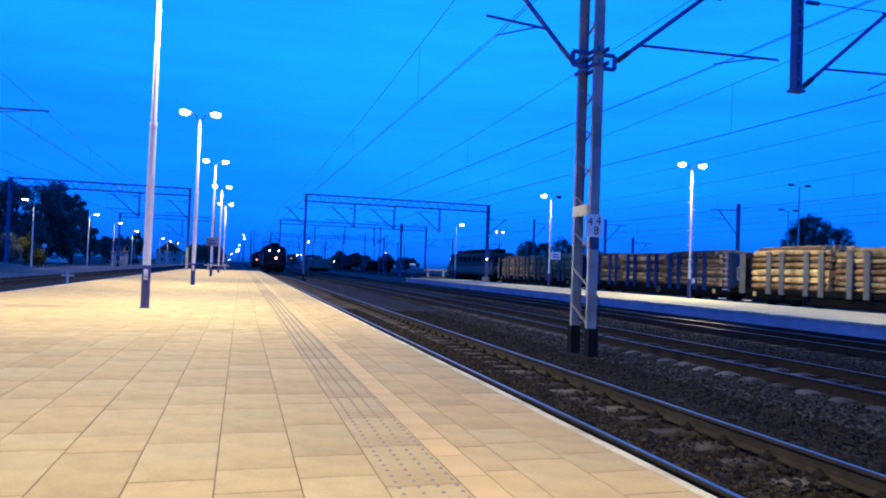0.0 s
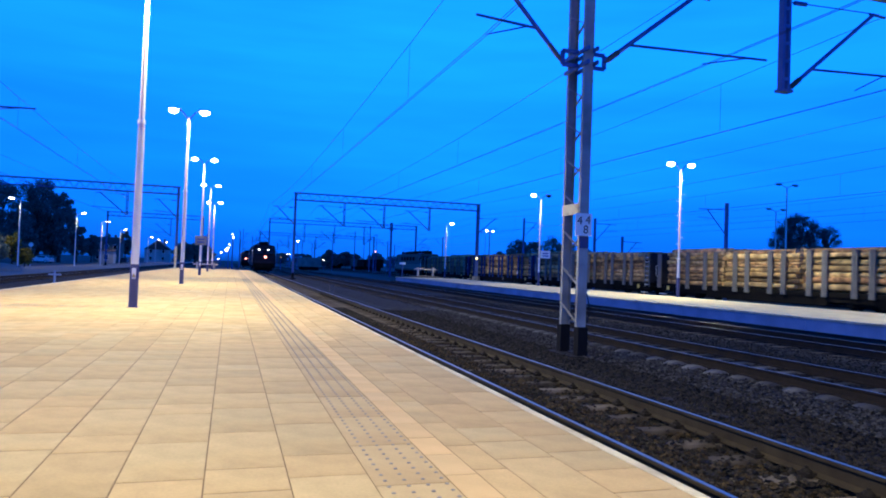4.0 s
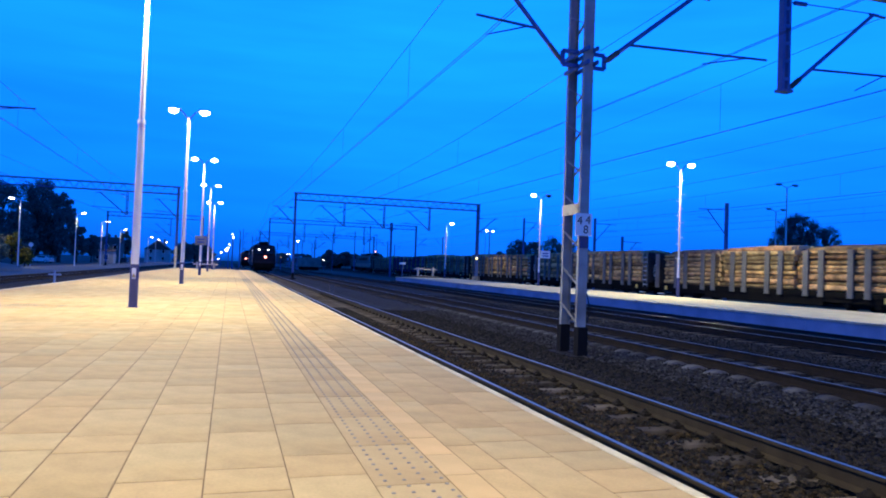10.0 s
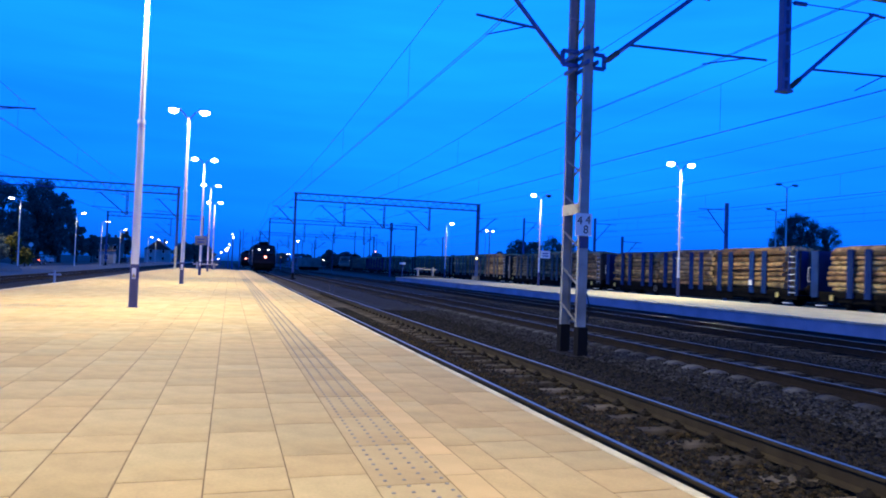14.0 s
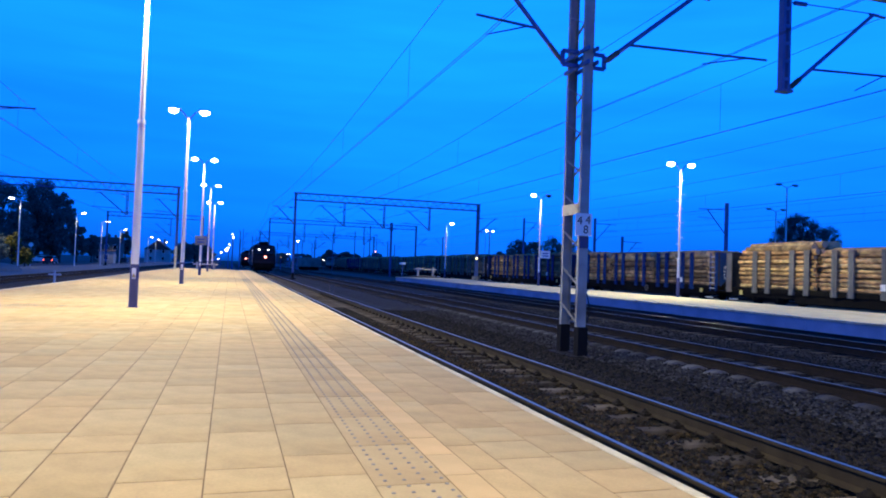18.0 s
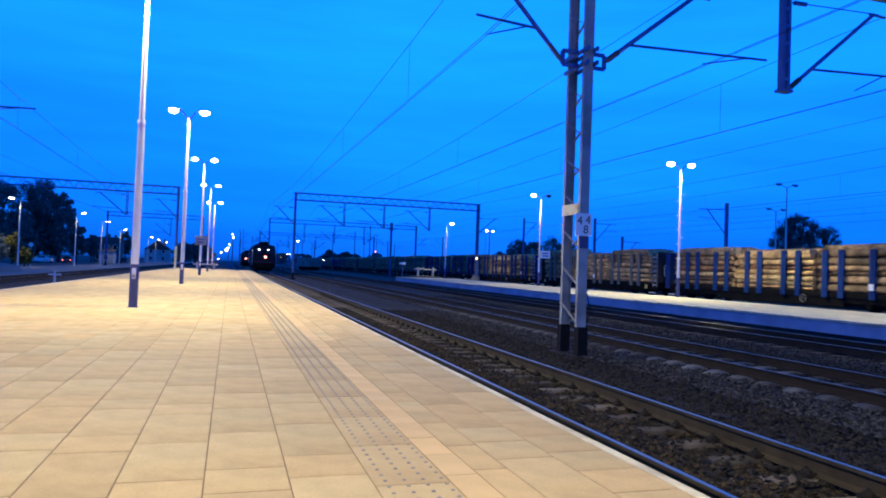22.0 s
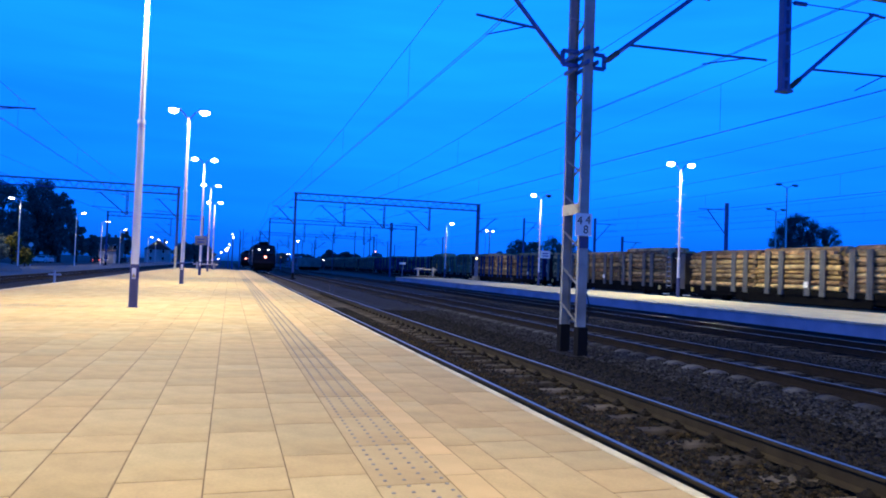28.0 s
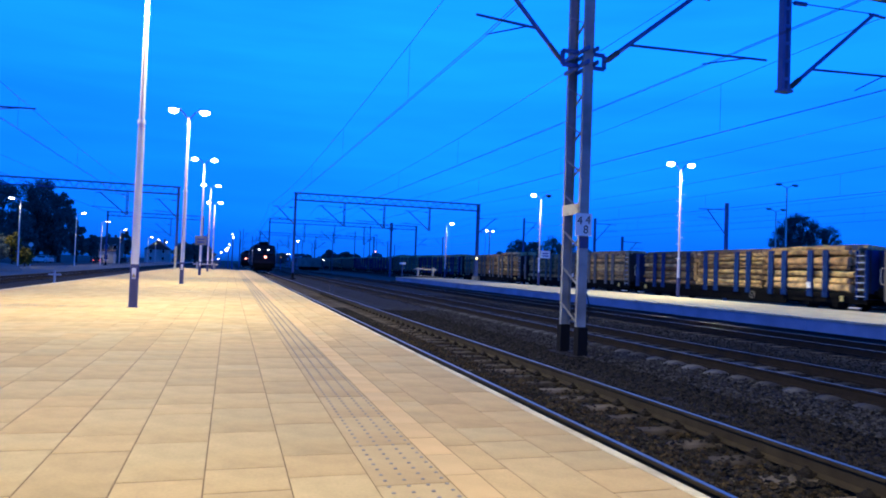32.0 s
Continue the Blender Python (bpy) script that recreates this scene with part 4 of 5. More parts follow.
# ---- greenery ----
def tree(name, x, y, h, w, label, seed, leaf=None, n=1500, size=0.5, base=SOIL, lobes=None, hubs=70):
    """A forked, tapered trunk with limbs, and a crown of leaf clumps with gaps and an uneven outline. lobes: the main masses
    of the crown, each with its offset, its height, its half width and its half height, in parts of w and h."""
    rnd = random.Random(seed)
    t = thing(name, label, "tree" if h > 3 else "bush", (x, y, base))
    lobes = lobes or ((0.0, 0.53, 0.40, 0.41), (-0.17, 0.40, 0.27, 0.24), (0.20, 0.43, 0.25, 0.25), (0.05, 0.70, 0.22, 0.24))
    b = bmesh.new()
    fork = Vector((0, 0, h * 0.22))
    tube(b, (0, 0, 0), fork, h * 0.026, h * 0.020, 8)
    clumps = []
    weights = [a[2] * a[3] for a in lobes]
    for k, (ox, oz, rx, rz) in enumerate(lobes):
        elbow = Vector((ox * w * 0.6, rnd.uniform(-0.1, 0.1) * w, h * (0.22 + 0.55 * (oz - 0.22))))
        heart = Vector((ox * w, rnd.uniform(-0.08, 0.08) * w, h * (oz + rz * 0.25)))
        tube(b, fork, elbow, h * 0.016, h * 0.011, 7)
        tube(b, elbow, heart, h * 0.011, h * 0.005, 6)
        for i in range(max(6, round(hubs * weights[k] / sum(weights)))):
            d = Vector((rnd.gauss(0, 1), rnd.gauss(0, 1), rnd.gauss(0, 1) + 0.25)).normalized() * rnd.uniform(0.45, 1.0) ** 0.6
            q = Vector((ox * w + d.x * w * rx * 0.88, d.y * w * rx * 0.88, h * oz + d.z * h * rz * 0.90))
            start = elbow + (heart - elbow) * rnd.uniform(0.0, 0.9)
            tube(b, start, q, h * 0.005, h * 0.0015, 4)
            clumps.append((q, min(w, h) * rnd.uniform(0.6, 1.25) * 0.84 / hubs ** 0.5))
    part("trunk", b, M_TRUNK, t)
    verts, faces = [], []
    for i in range(n):
        c, rad = rnd.choice(clumps)
        d = Vector((rnd.gauss(0, 1), rnd.gauss(0, 1), rnd.gauss(0, 0.75))).normalized() * rad * rnd.uniform(0.1, 1.0) ** 0.5
        q = c + d
        u = Vector((rnd.gauss(0, 1), rnd.gauss(0, 1), rnd.gauss(0, 1))).normalized()
        v = u.orthogonal().normalized()
        s = size * rnd.uniform(0.5, 1.2)
        k = len(verts)
        verts += [q + u * s, q + v * s * 0.6, q - u * s, q - v * s * 0.6]
        faces.append((k, k + 1, k + 2, k + 3))
    part("crown", sheet("crown", verts, faces, leaf or M_LEAF), None, t)
    return t


for i, (x, y, h, w) in enumerate(((-40.1, 171.6, 19.8, 17), (-36.9, 176.8, 17.2, 9), (-45.6, 163.8, 18.6, 14), (-43, 180, 16, 12), (-51, 166, 13, 12), (-35.3, 187.5, 9.7, 6),
                                  (-41.5, 160, 9, 11), (-37.5, 172, 9, 9), (-35.7, 209, 8.3, 5), (-33.4, 255, 11.4, 5.4), (-36, 236, 9, 8), (-15, 250, 8, 8), (-12, 262, 8, 9), (-9, 275, 8, 9))):
    tree("broadleaf_tree", x, y, h, w, "dark leafy tree against the dusk sky", 70 + i, n=9000, size=0.26, hubs=90)
for i, (x, y, h, w) in enumerate(((-25.8, 99, 4.9, 2.7), (-27, 96, 4.6, 4), (-24.4, 99, 2.6, 2.6), (-27.5, 96, 3.2, 5))):
    tree("bush", x, y, h, w, "yellowing bush lit by a street lamp" if i in (0, 2) else "dark green roadside bush", 90 + i, M_LEAFY if i in (0, 2) else None, 1600, 0.16)
tree("broadleaf_tree", 88.2, 92, 13.1, 14.2, "round dark tree behind the freight train", 120, n=42000, size=0.12, hubs=260,
     lobes=((-0.07, 0.74, 0.24, 0.25), (-0.30, 0.58, 0.17, 0.22), (0.33, 0.60, 0.19, 0.24), (0.13, 0.66, 0.18, 0.24), (-0.2, 0.68, 0.16, 0.2), (0.0, 0.44, 0.40, 0.15)))
for i, (x, y, h, w) in enumerate(((84.5, 200, 12.6, 11), (90.5, 204, 12.4, 11), (99.8, 210, 14.2, 12), (107, 212, 12.0, 11), (116, 214, 10.6, 13), (80, 205, 8, 9), (126, 216, 9.5, 12), (72, 230, 7, 11), (45, 300, 7, 12),
                                  (52, 310, 7.5, 12), (38, 290, 6.5, 12), (30, 310, 6.5, 12), (22, 330, 6.5, 14), (14, 340, 6.5, 14), (64, 320, 7, 14), (60, 260, 6.5, 12), (34, 255, 7.4, 9), (41, 262, 7.0, 8), (50, 250, 6.8, 10))):
    tree("broadleaf_tree", x, y, h, w, "distant tree at the edge of the yard", 140 + i, n=3600, size=0.36)

# ---- street beyond the bay tracks ----
b = bmesh.new()
box(b, -34.5, -25.5, -60, 420, SOIL - 0.2, SOIL + 0.02)
tagged(part("road", b, M_ROAD), "asphalt street beside the station lit by lamps", "road", kind="structure")
b = bmesh.new()
box(b, -25.2, -15.6, -60, 420, SOIL - 0.2, SOIL + 0.10)
tagged(part("pavement", b, M_GRAVEL), "pale gravel strip beside the bay tracks", "pavement", kind="structure")


def street_lamp(x, y, h, s, lit=True, both=False):
    t = thing("street_lamp", "slim street lamp with a small lit head" if lit else "dark unlit lamp mast", "street lamp", (x, y, 0), "street lamps")
    part("pole", made(tube, (0, 0, SOIL), (0, 0, h), 0.10, 0.06, 8), M_POLE, t)
    for k in ((s, -s) if both else (s,)):
        part("arm", made(tube, (0, 0, h - 0.05), (k * 0.8, 0, h + 0.25), 0.04, 0.03, 6), M_POLE, t)
        hd = part("lamp_head", made(ball, (k * 1.0, 0, h + 0.28), 0.42, 0.18, 0.10), M_POLE, t)
        part("diffuser", made(ball, (k * 1.02, 0, h + 0.20), 0.36, 0.16, 0.10), G_LAMPD if lit else M_GLASS, hd)
    if lit:
        bulb(x + s * 1.0, y, h, 1300, cone=130)
    return t


for x, y, s in ((-24.4, 96, -1), (-23.2, 122, 1), (-23.7, 148, 1), (-25.9, 188, 1), (-25.4, 244, 1), (-26.0, 275, 1), (-26.3, 310, 1)):
    street_lamp(x, y, 7.4, s)
for x, y, h in ((53, 57.6, 10.4), (60, 66.8, 9.0), (66, 180, 11), (75, 150, 12)):
    street_lamp(x, y, h, 1, lit=False, both=True)


def house(x, y, w, d, h, roof, label, wall, gable, wins):
    t = thing("house", label, "house", (x, y, SOIL))
    part("wall", made(box, -w / 2, w / 2, -d / 2, d / 2, 0, h), wall, t)
    b = bmesh.new()
    o = 0.3
    if gable == "x":
        pts = [(-w / 2 - o, -d / 2 - o, h), (w / 2 + o, -d / 2 - o, h), (w / 2 + o, d / 2 + o, h), (-w / 2 - o, d / 2 + o, h), (0, -d / 2 - o, h + roof), (0, d / 2 + o, h + roof)]
        fs = ((0, 4, 5, 3), (1, 2, 5, 4), (0, 1, 4), (2, 3, 5), (0, 3, 2, 1))
    else:
        pts = [(-w / 2 - o, -d / 2 - o, h), (w / 2 + o, -d / 2 - o, h), (w / 2 + o, d / 2 + o, h), (-w / 2 - o, d / 2 + o, h), (-w / 2 - o, 0, h + roof), (w / 2 + o, 0, h + roof)]
        fs = ((0, 1, 5, 4), (2, 3, 4, 5), (0, 4, 3), (1, 2, 5), (0, 3, 2, 1))
    v = [b.verts.new(p) for p in pts]
    for f in fs:
        b.faces.new([v[i] for i in f])
    rf = part("roof", b, M_ROOF, t)
    part("chimney", made(box, w * 0.2, w * 0.2 + 0.6, -0.3, 0.3, h + roof * 0.3, h + roof + 0.7), M_WALLD, rf)
    for i in range(wins):
        wx = -w / 2 + w * (i + 0.5) / wins
        for z in ((0.9,) if h < 4 else (0.9, 3.6)):
            win = part("window", made(box, wx - 0.5, wx + 0.5, -d / 2 - 0.05, -d / 2 + 0.05, z, z + 1.4), M_WHITE, t)
            part("pane", made(box, wx - 0.42, wx + 0.42, -d / 2 - 0.07, -d / 2 - 0.052, z + 0.08, z + 1.32), M_GLASS, win)
    return t


house(-32.8, 218, 6.5, 9, 5.6, 1.6, "two-storey dark house beside the street", M_WALLD, "y", 3)
house(-29.2, 192, 3.3, 4, 3.0, 0.4, "low pale shed beside the street", M_WALL, "y", 1)
house(-27.2, 300, 9, 12, 5.0, 3.6, "pale gabled house at the street's far end", M_WALL, "x", 2)


# ---- cars ----
def car(x, y, rz, paint, label, tail):
    t = thing("car", label, "car", (x, y, SOIL + 0.02), "cars on the street", rz)
    b = bmesh.new()
    prof = ((-2.1, 0.3), (-2.12, 0.85), (-1.75, 0.98), (-1.25, 1.42), (0.35, 1.45), (1.05, 0.98), (2.0, 0.82), (2.12, 0.5), (2.1, 0.3))
    a = [b.verts.new((-0.84 if z < 1.2 else -0.66, y_, z)) for y_, z in prof]
    c = [b.verts.new((0.84 if z < 1.2 else 0.66, y_, z)) for y_, z in prof]
    for i in range(len(prof)):
        j = (i + 1) % len(prof)
        b.faces.new((a[i], a[j], c[j], c[i]))
    b.faces.new(a[::-1])
    b.faces.new(c)
    bevel(b, 0.05, 2)
    part("body", b, paint, t)
    part("rear_window", made(bar, (-0.0, -1.66, 1.07), (0.0, -1.33, 1.37), 1.2, 0.03), M_GLASS, t)
    part("windscreen", made(bar, (0.0, 0.98, 1.05), (0.0, 0.46, 1.40), 1.2, 0.03), M_GLASS, t)
    for s in (-1, 1):
        part("side_window", made(box, s * 0.76 - 0.05, s * 0.76 + 0.05, -1.1, 0.4, 1.04, 1.34), M_GLASS, t)
        part("tail_light", made(box, s * 0.68 - 0.10, s * 0.68 + 0.10, -2.16, -2.06, 0.68, 0.82), G_REDL if tail else M_RED, t)
        part("headlight", made(box, s * 0.62 - 0.15, s * 0.62 + 0.15, 2.02, 2.12, 0.6, 0.76), G_HEAD if tail else M_GLASS, t)
        for y_ in (-1.3, 1.3):
            w = part("wheel", made(tube, (s * 0.70, 0, 0), (s * 0.87, 0, 0), 0.31, 0.31, 16), M_RUBBER, t, at=pose(0, y_, 0.31))
            part("rim", made(tube, (s * 0.868, 0, 0), (s * 0.885, 0, 0), 0.19, 0.18, 12), M_POLE, w)
    return t


car(-35.5, 156, 70, M_CARW, "white car parked under the trees", False)
car(-30.4, 203, 0, M_CARW, "pale car parked at the shed", False)
car(-27.0, 205, 0, M_CARD, "dark car parked at the shed", False)
moving_car = car(-30.0, 120, 0, M_CARD, "dark car driving away with red tail lights", True)

# ---- small things about the tracks ----
t = thing("signal_post", "pale low cross-shaped post beside the bay track", "post", (-8.9, 42.0, SOIL))
part("post", made(tube, (0, 0, 0), (0, 0, 0.95), 0.06, 0.06, 8), M_CONC, t)
part("cross_arm", made(box, -0.3, 0.3, -0.04, 0.04, 0.70, 0.80), M_CONC, t)


M_BUFFER = mat("dull_white_paint", (0.36, 0.35, 0.33), 0.8, 0, 0.2, 3, 0.2, dirt=(0.15, 0.145, 0.13))


def buffer_stop(x, y, w, z):
    t = thing("buffer_stop", "white-painted buffer stop with a thick cross beam", "buffer stop", (x, y, 0))
    b = bmesh.new()
    box(b, -w / 2, w / 2, -0.12, 0.12, z + 0.17, z + 0.33)
    bevel(b, 0.025, 1)
    part("cross_beam", b, M_BUFFER, t)
    for s in (-1, 1):
        b = bmesh.new()
        box(b, s * w * 0.33 - 0.10, s * w * 0.33 + 0.10, -0.10, 0.10, SOIL, z + 0.46)
        part("upright", b, M_BUFFER, t)
    return t


b = bmesh.new()
ball(b, (0, 0, 0), 3.2, 2.4, 0.98, 20, 10)
tagged(part("earth_mound", b, M_GROUND, at=pose(20.9, 76.4, SOIL)), "low dark earth mound at the platform end", "mound")
stop = buffer_stop(20.9, 76.0, 2.6, 0.62)
buffer_stop(-2.5, 80, 2.6, 0.3)
t = thing("dwarf_signal", "low post with a small white signal head", "signal", (19.2, 80, SOIL))
part("post", made(tube, (0, 0, 0), (0, 0, 2.1), 0.05, 0.05, 8), M_DARKSTEEL, t)
part("head", made(box, -0.35, 0.35, -0.1, 0.1, 2.1, 2.35), M_WHITE, t)
t = thing("cable_marker", "squat pale concrete marker between the tracks", "marker", (6.2, 44.6, SOIL))
part("block", made(box, -0.12, 0.12, -0.10, 0.10, 0, 0.48), M_WALLD, t)
part("cap", made(box, -0.15, 0.15, -0.12, 0.12, 0.48, 0.53), M_WALLD, t)
b = bmesh.new()
ball(b, (0, 0, 0), 3.4, 6.0, 0.95, 20, 10)
for v in b.verts:
    v.co += v.co.normalized() * noise.noise(v.co * 0.8) * 0.35
tagged(part("soil_mound", b, M_GRAVEL, at=pose(-22.6, 76, SOIL)), "heap of pale dug soil beside the tracks", "heap")
t = thing("street_sign", "small round sign on a grey post", "sign", (-26.9, 112, SOIL))
part("post", made(tube, (0, 0, 0), (0, 0, 2.9), 0.04, 0.04, 6), M_POLE, t)
part("disc", made(tube, (0, -0.05, 3.05), (0, -0.08, 3.05), 0.32, 0.32, 20), M_WHITE, t)


def board(x, y, z, w, h, mat_face, label, plate=M_WHITE):
    t = thing("platform_sign", label, "sign", (x, y, z))
    part("panel", made(box, -w / 2, w / 2, -0.02, 0.02, -h / 2, h / 2), plate, t)
    part("frame", made(box, -w / 2 - 0.02, w / 2 + 0.02, 0.02, 0.05, -h / 2 - 0.02, h / 2 + 0.02), M_STEEL, t)
    for k in (-0.12, 0.1):
        part("text_bar", made(box, -w * 0.3, w * 0.3, -0.024, -0.0205, k * h * 1.5 - 0.04, k * h * 1.5 + 0.04), M_DARKSTEEL, t)
    return t


board(22.75, 48.79, 2.36, 0.78, 0.56, None, "small white sign fixed to a lamp post")
board(-1.9, 49.47, 2.3, 0.72, 0.56, None, "small grey sign fixed to a lamp post", M_STEEL)

# yard signal and lights far down the line
t = thing("signal_gantry", "dark railway signal mast with ladder and heads", "signal", (26.6, 120, 0))
part("mast", made(box, -0.15, 0.15, -0.15, 0.15, SOIL, 8.0), M_FARSTEEL, t)
part("signal_head", made(box, -0.22, 0.22, -0.2, 0.2, 7.2, 8.6), M_FARSTEEL, t)
part("platform_bracket", made(box, -0.9, 0.9, -0.3, 0.3, 7.5, 7.65), M_FARSTEEL, t)


def far_light(x, y, z, m, r=0.25):
    t = thing("yard_light", "small glowing yard lamp far down the line", "yard lamp", (x, y, 0), "yard lamps")
    part("post", made(tube, (0, 0, SOIL), (0, 0, z), 0.07, 0.05, 6), M_DARKSTEEL, t)
    r *= 0.48
    part("lamp", made(ball, (0, 0, z), r, r, r), m, t)


for x, y, z, m, r in ((14.27, 160, 5.92, G_HEAD, 0.34), (42.99, 215, 5.37, G_ORANGE, 0.40), (36.12, 180, 9.07, G_ORANGE, 0.14), (25.25, 200, 2.06, G_HEAD, 0.20), (10.07, 150, 2.06, G_ORANGE, 0.14),
                      (0.32, 150, 6.51, G_HEAD, 0.12), (0.46, 150, 5.71, G_HEAD, 0.20), (-0.38, 160, 4.5, G_HEAD, 0.16), (-0.55, 190, 4.13, G_HEAD, 0.36), (-1.14, 200, 3.81, G_HEAD, 0.40), (-2.67, 220, 3.35, G_HEAD, 0.22),
                      (-3.7, 240, 1.51, G_HEAD, 0.2), (15.82, 210, 3.52, G_HEAD, 0.16), (16.62, 210, 3.55, G_HEAD, 0.14)):
    far_light(x, y, z, m, r)

t = thing("yard_lamp_mast", "tall yard mast with two small lit heads", "yard lamp", (44.8, 120, 0))
part("post", made(tube, (0, 0, SOIL), (0, 0, 7.9), 0.12, 0.08, 8), M_STEEL, t)
for s in (-1, 1):
    part("arm", made(tube, (0, 0, 7.9), (s * 0.6, 0, 8.1), 0.05, 0.05, 6), M_STEEL, t)
    part("lamp", made(ball, (s * 0.62, 0, 8.1), 0.17, 0.13, 0.13), G_HEAD, t)

# dark wagons standing in the yard
for i, (x, y) in enumerate(((43.8, 255), (43.8, 238), (43.8, 220), (38.8, 285), (38.8, 268), (19.3, 195), (22.3, 199), (9.2, 235))):
    pale = i in (5, 6)
    t = thing("goods_van", "pale goods van standing in the yard" if pale else "dark goods van standing in the yard", "freight wagon", (x, y, SOIL - RAIL if pale else 0), "standing goods vans")
    b = bmesh.new()
    box(b, -1.4, 1.4, -6.8, 6.8, 0.5, 3.0)
    bevel(b, 0.15, 2)
    part("body", b, M_GRAVEL if pale else M_UNDER if i % 3 else M_WALLD, t)
    for o in (-4.5, 4.5):
        part("wheelset", made(box, -0.85, 0.85, o - 0.9, o + 0.9, RAIL, 0.5), M_UNDER, t)

# ---- paving of the near platform, piece by piece ----
random.seed(21)
COLS = [(LEFT + 0.0, -5.59)]
x = -5.59
while x < 0.70:
    COLS.append((x, min(x + 0.394, 0.71)))
    x += 0.394
COLS = [(a, c, "tile") for a, c in COLS if c - a > 0.1] + [(0.71, 1.09, "tactile"), (1.09, 1.27, "pink"), (1.27, 1.46, "tile"), (1.46, 1.815, "tile"), (1.815, 2.184, "tile")]
MESHES = {}


def tile_mesh(w, l, m):
    key = (round(w, 3), round(l, 3), m.name)
    if key not in MESHES:
        bm = bmesh.new()
        box(bm, -w / 2, w / 2, -l / 2, l / 2, -0.04, 0.0)
        top = [e for e in bm.edges if e.verts[0].co.z > -0.01 and e.verts[1].co.z > -0.01]
        bmesh.ops.bevel(bm, geom=top, offset=0.002, segments=1, affect="EDGES")
        MESHES[key] = mesh_of("slab", bm, m)
    return MESHES[key]


rest = {"tile": ([], []), "pink": ([], []), "tactile": ([], [])}
MATS = {"tile": M_TILE, "pink": M_PINK, "tactile": M_TACT}
singles = 0
# courses that are known along the columns nearest to the lens
KNOWN = {-0.865: (2.20, 2.98, 3.38, 4.17, 4.55, 5.33, 5.68), -0.471: (2.02, 2.80, 3.59, 4.32, 5.11, 5.46, 6.25, 6.62), -0.077: (2.2, 2.96, 3.36, 3.74, 4.53, 5.27),
         0.317: (2.0, 2.77, 3.54, 3.94, 4.72, 5.42), 0.71: (1.80, 2.57, 3.34, 4.10, 4.87, 5.64), 1.27: (2.75, 3.52, 4.02, 4.62, 5.00, 5.39), 1.46: (2.9, 3.70, 4.08, 4.45, 5.25), 1.815: (2.65, 3.04, 3.41, 3.79, 4.19, 4.56, 4.95)}
for a, c, kind in COLS:
    y = -12.0 + random.uniform(0, 0.7)
    known = [k for k in KNOWN if abs(k - a) < 0.03]
    courses = list(KNOWN[known[0]]) if known else []
    while y < END:
        l = {"tile": random.choice((0.394, 0.591, 0.788, 0.788)), "pink": 0.394, "tactile": 0.788}[kind]
        if y > 45:
            l *= 3
        ahead = [q for q in courses if q > y + 0.05]
        if ahead and (y + l > ahead[0] - 0.2 or y in courses):
            l = ahead[0] - y
        gap = 0.0036
        w, h = c - a - 2 * gap, min(l, END - y) - 2 * gap
        joint = 0.008
        cx, cy, z = (a + c) / 2, y + l / 2, random.uniform(-0.001, 0.001)
        if a > -2.5 and 2.4 < y < 9.2 and h > 0.2:
            o = part("slab", tile_mesh(w, l - 2 * joint, MATS[kind]), None, p1, at=pose(cx, cy, z, random.uniform(-0.06, 0.06), random.uniform(-0.08, 0.08), 0))
            singles += 1
        elif h > 0.02:
            v, f = rest[kind]
            i = len(v)
            x0, x1, y0, y1 = cx - w / 2, cx + w / 2, cy - l / 2 + joint, y + 2 * gap - joint + h
            v += [(x0, y0, -0.04), (x1, y0, -0.04), (x1, y1, -0.04), (x0, y1, -0.04), (x0, y0, z), (x1, y0, z), (x1, y1, z), (x0, y1, z)]
            f += [(i + 4, i + 5, i + 6, i + 7), (i, i + 1, i + 5, i + 4), (i + 1, i + 2, i + 6, i + 5), (i + 2, i + 3, i + 7, i + 6), (i + 3, i, i + 4, i + 7)]
        y += l
for kind, (v, f) in rest.items():
    o = part(kind + "_paving", sheet("paving", v, f, MATS[kind]), None, p1)
    o["kind"] = "stuff"
y = -12.0
while y < END:
    part("edge_stone", tile_mesh(0.062, 0.992, M_EDGE), None, p1, at=pose(2.218, y + 0.5, 0.002 + random.uniform(-0.002, 0.002)))
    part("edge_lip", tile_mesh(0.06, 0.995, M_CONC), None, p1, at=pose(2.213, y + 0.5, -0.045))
    y += 1.0
y = -12.0
while y < END:
    part("edge_stone", tile_mesh(0.118, 0.992, M_EDGE), None, p1, at=pose(LEFT - 0.03, y + 0.5, 0.002))
    y += 1.0

# studs of the warning strip
v, f = [], []
y = 0.985
row = 0
while y < 45:
    for k in range(4):
        cx = 0.770 + k * 0.096
        i = len(v)
        for r, z in ((0.0115, 0.0), (0.0095, 0.0045), (0.0045, 0.0065)):
            for q in range(8):
                v.append((cx + r * math.cos(q * math.pi / 4), y + r * math.sin(q * math.pi / 4), z + 0.001))
        for ring in range(2):
            for q in range(8):
                n = (q + 1) % 8
                f.append((i + ring * 8 + q, i + ring * 8 + n, i + ring * 8 + 8 + n, i + ring * 8 + 8 + q))
        f.append(tuple(i + 16 + q for q in range(8)))
    y += 0.0967
    row += 1
o = part("warning_studs", sheet("warning_studs", v, f, M_DOME, True), None, p1, "rows of small steel warning studs")
o["kind"] = "stuff"

# ---- loose ballast stones near the camera ----
random.seed(31)


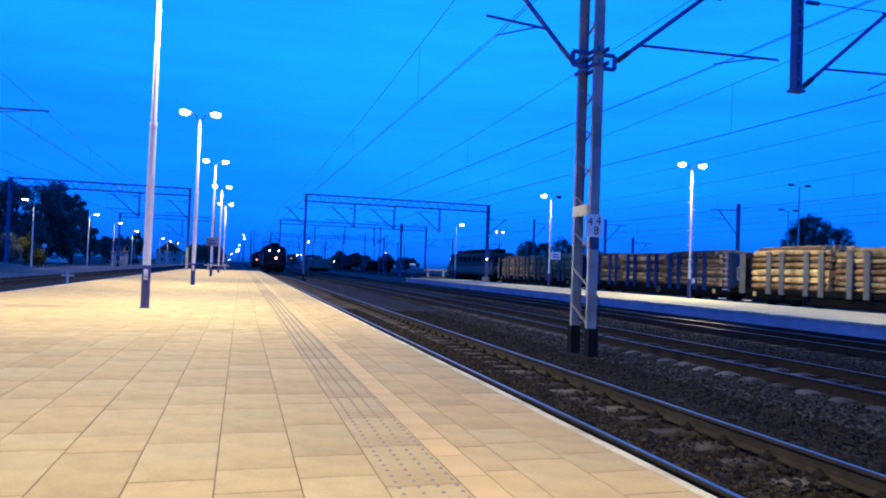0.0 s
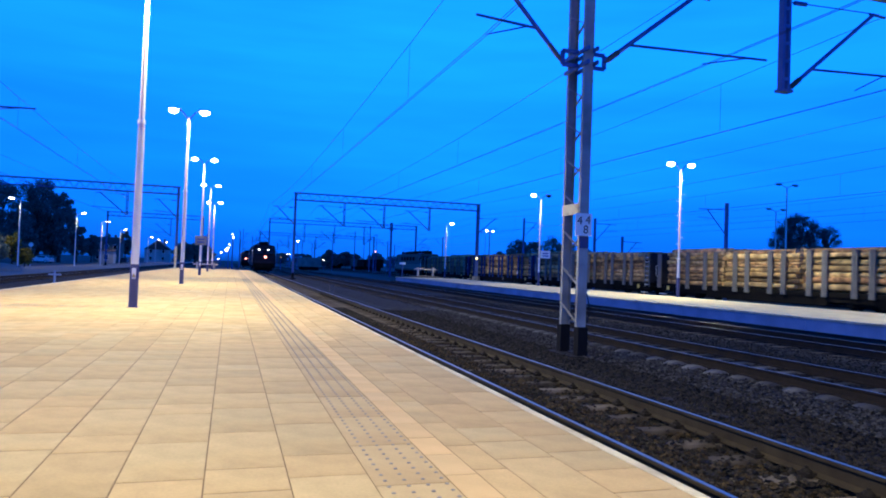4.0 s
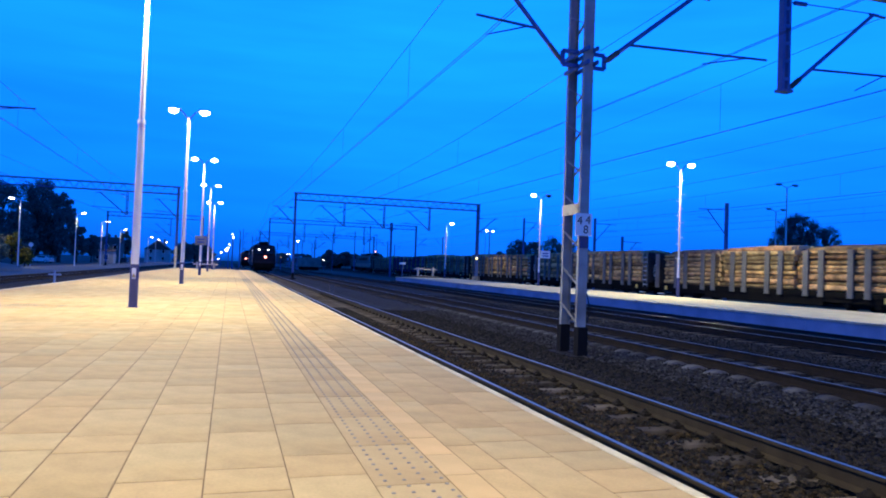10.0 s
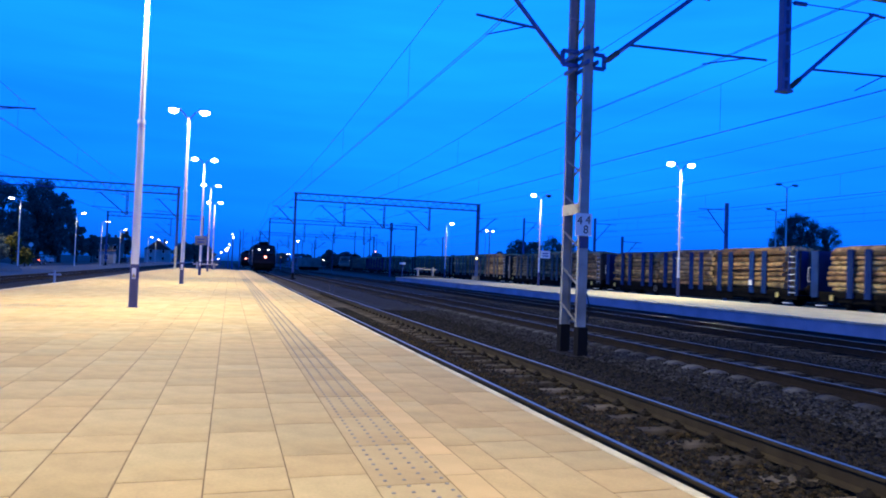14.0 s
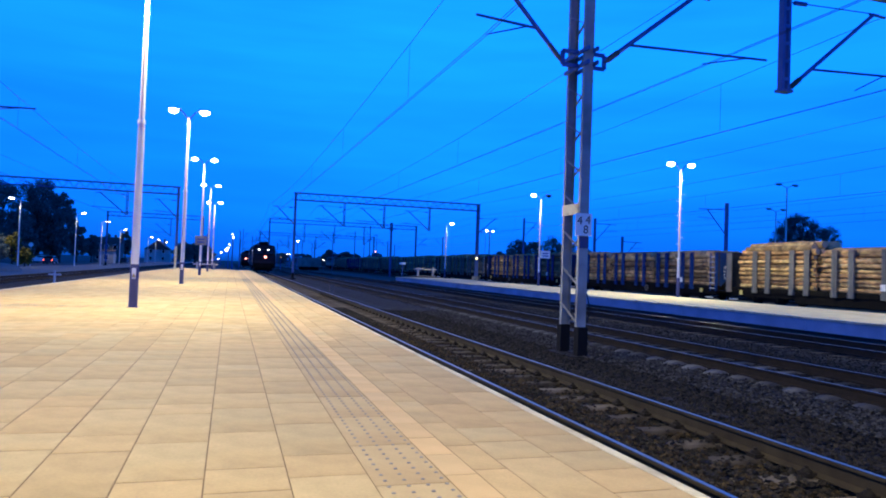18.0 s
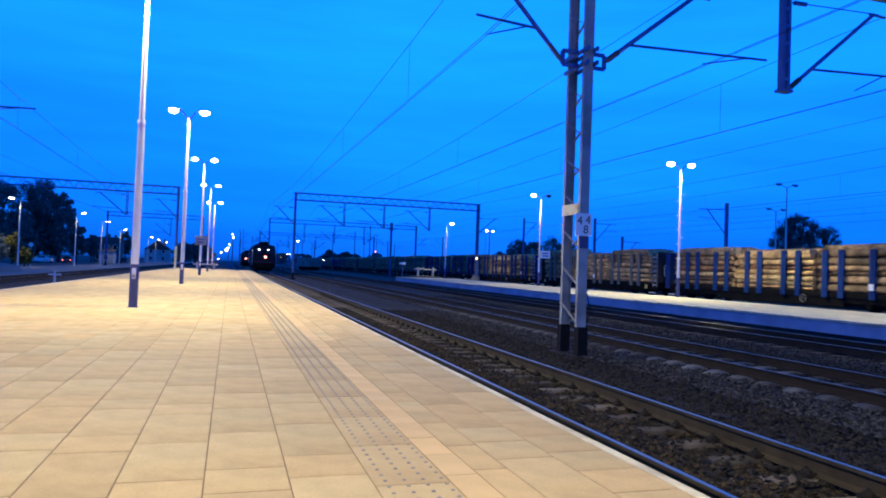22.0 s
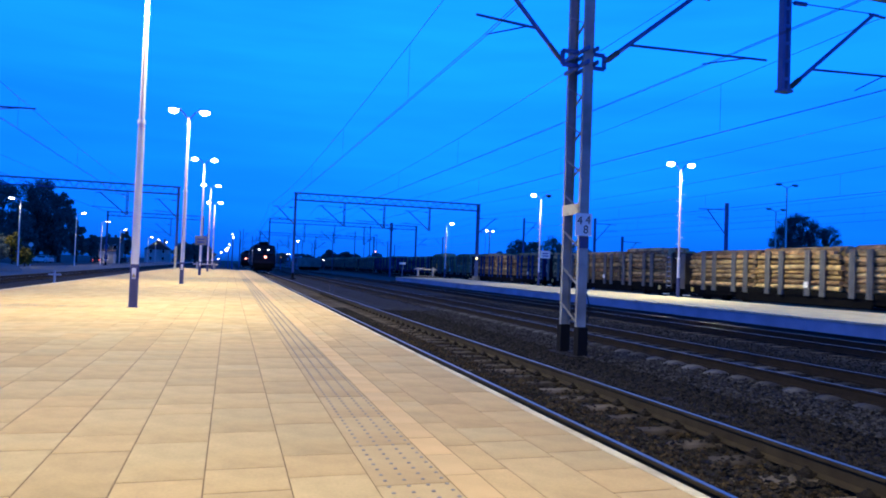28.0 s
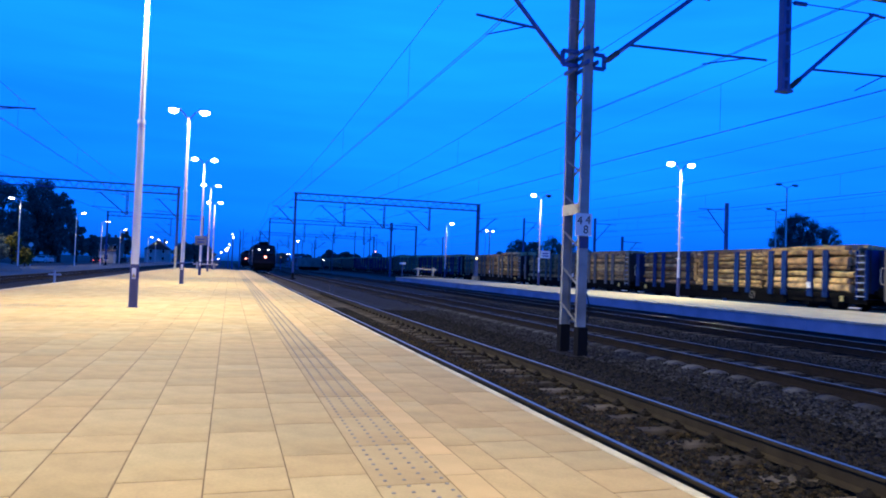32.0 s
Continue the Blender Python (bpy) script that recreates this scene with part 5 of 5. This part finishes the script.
def stones(xa, xb, ya, yb, n, zf):
    v, f = [], []
    for i in range(n):
        x, y = random.uniform(xa, xb), ya + (yb - ya) * random.random() ** 1.6
        s = random.uniform(0.018, 0.042)
        z = zf(x)
        k = len(v)
        pts = [Vector(p) for p in ((1, 0, 0), (0, 1, 0), (-1, 0, 0), (0, -1, 0), (0, 0, 1), (0.5, 0.5, 0.8), (-0.5, 0.4, 0.85))]
        r = Euler((random.uniform(-0.5, 0.5), random.uniform(-0.5, 0.5), random.uniform(0, 6.3))).to_matrix()
        for p in pts[:5]:
            q = r @ Vector((p.x * random.uniform(0.7, 1.2), p.y * random.uniform(0.7, 1.2), p.z * random.uniform(0.5, 0.9)))
            v.append((x + q.x * s, y + q.y * s, z + q.z * s))
        f += [(k, k + 1, k + 4), (k + 1, k + 2, k + 4), (k + 2, k + 3, k + 4), (k + 3, k, k + 4)]
    return v, f


def bed(x):
    """Top of the ballast: it lies higher between the rails of the near track."""
    a = x - TRACKS[0]
    return BED + noise.noise((x, x, 0)) * 0.01 + (0.05 if -1.4 < a <= 0.1 else -0.03 if 0.1 < a < 0.7 else 0.025 if 1 < a < 1.6 else 0)


v, f = stones(2.35, 7.6, 3.2, 26, 42000, bed)
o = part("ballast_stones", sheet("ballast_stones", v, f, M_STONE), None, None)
tagged(o, "loose grey-brown ballast stones between the rails", "ballast", kind="stuff")
v, f = stones(3.4, 4.74, 4.6, 20, 900, lambda x: RAIL - 0.175)
o = part("ballast_stones", sheet("ballast_stones", v, f, M_STONE), None, None)
tagged(o, "ballast stones strewn over the sleepers between the near rails", "ballast", kind="stuff")
v, f = stones(3.35, 4.75, 3.6, 18, 2600, lambda x: bed(x) + 0.012)
o = part("leaf_litter", sheet("leaf_litter", v, f, mat("dry_litter", (0.042, 0.030, 0.017), 0.95, 0, 0.4, 9, 0.4, 40.0, island=0.8, spec=0.1)), None, None)
tagged(o, "brown leaf litter and chips lying between the near rails", "litter", kind="stuff")
v, f = stones(6.7, 8.6, 5.5, 26, 6500, lambda x: BED + 0.02)
o = part("ballast_stones", sheet("ballast_stones", v, f, M_STONE2), None, None)
tagged(o, "paler ballast stones heaped along the second track, burying its sleeper ends", "ballast", kind="stuff")
v, f = stones(7.6, 15.3, 7.0, 40, 26000, bed)
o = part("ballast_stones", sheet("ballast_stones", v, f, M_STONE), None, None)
tagged(o, "loose grey ballast stones of the farther tracks", "ballast", kind="stuff")


# ---- what moves ----
CAR = ((0.0, 95), (8.0, 100), (12.0, 118), (14.5, 132.8), (16.5, 135.3), (17.0, 137), (19.0, 142.4), (21.0, 150), (23.0, 159.5), (24.5, 168), (25.5, 174.4), (27.5, 184.7), (28.5, 187), (32.0, 187))


def rolled(t):
    """How far the train has come, in metres, at t seconds."""
    return 1.2 * (-0.000051 * t ** 3 + -0.004852 * t ** 2 + 5.87659 * t)


def motions():
    """The train rolls away along its track; a car drives off down the street and stops."""
    times = (0.0, 3.0, 6.0, 9.0, 12.0, 15.0, 18.0, 21.0, 24.0, 28.0, 32.0)
    for ob, behind in train:
        walk(ob, [(t, pose(TX, 36.40 + rolled(t) - behind, 0)) for t in times])
    steps = [k * 0.1 for k in range(321)]
    for ob, behind in train:
        for w in ob.children:
            if w.name.startswith("wheelset"):
                x, y, z = w.matrix_basis.translation
                r = z - RAIL
                walk(w, [(t, pose(x, y, z, -math.degrees(rolled(t) / r), 0, 0)) for t in steps])
    walk(moving_car, [(t, pose(-30.4, y, SOIL + 0.02)) for t, y in CAR])
    for w in moving_car.children:
        if w.name.startswith("wheel"):
            x, y, z = w.matrix_basis.translation
            run = [float(np.interp(t * 0.05, [c[0] for c in CAR], [c[1] for c in CAR])) for t in range(641)]
            walk(w, [(k * 0.05, pose(x, y, z, -math.degrees(d / 0.31), 0, 0)) for k, d in enumerate(run)])


motions()
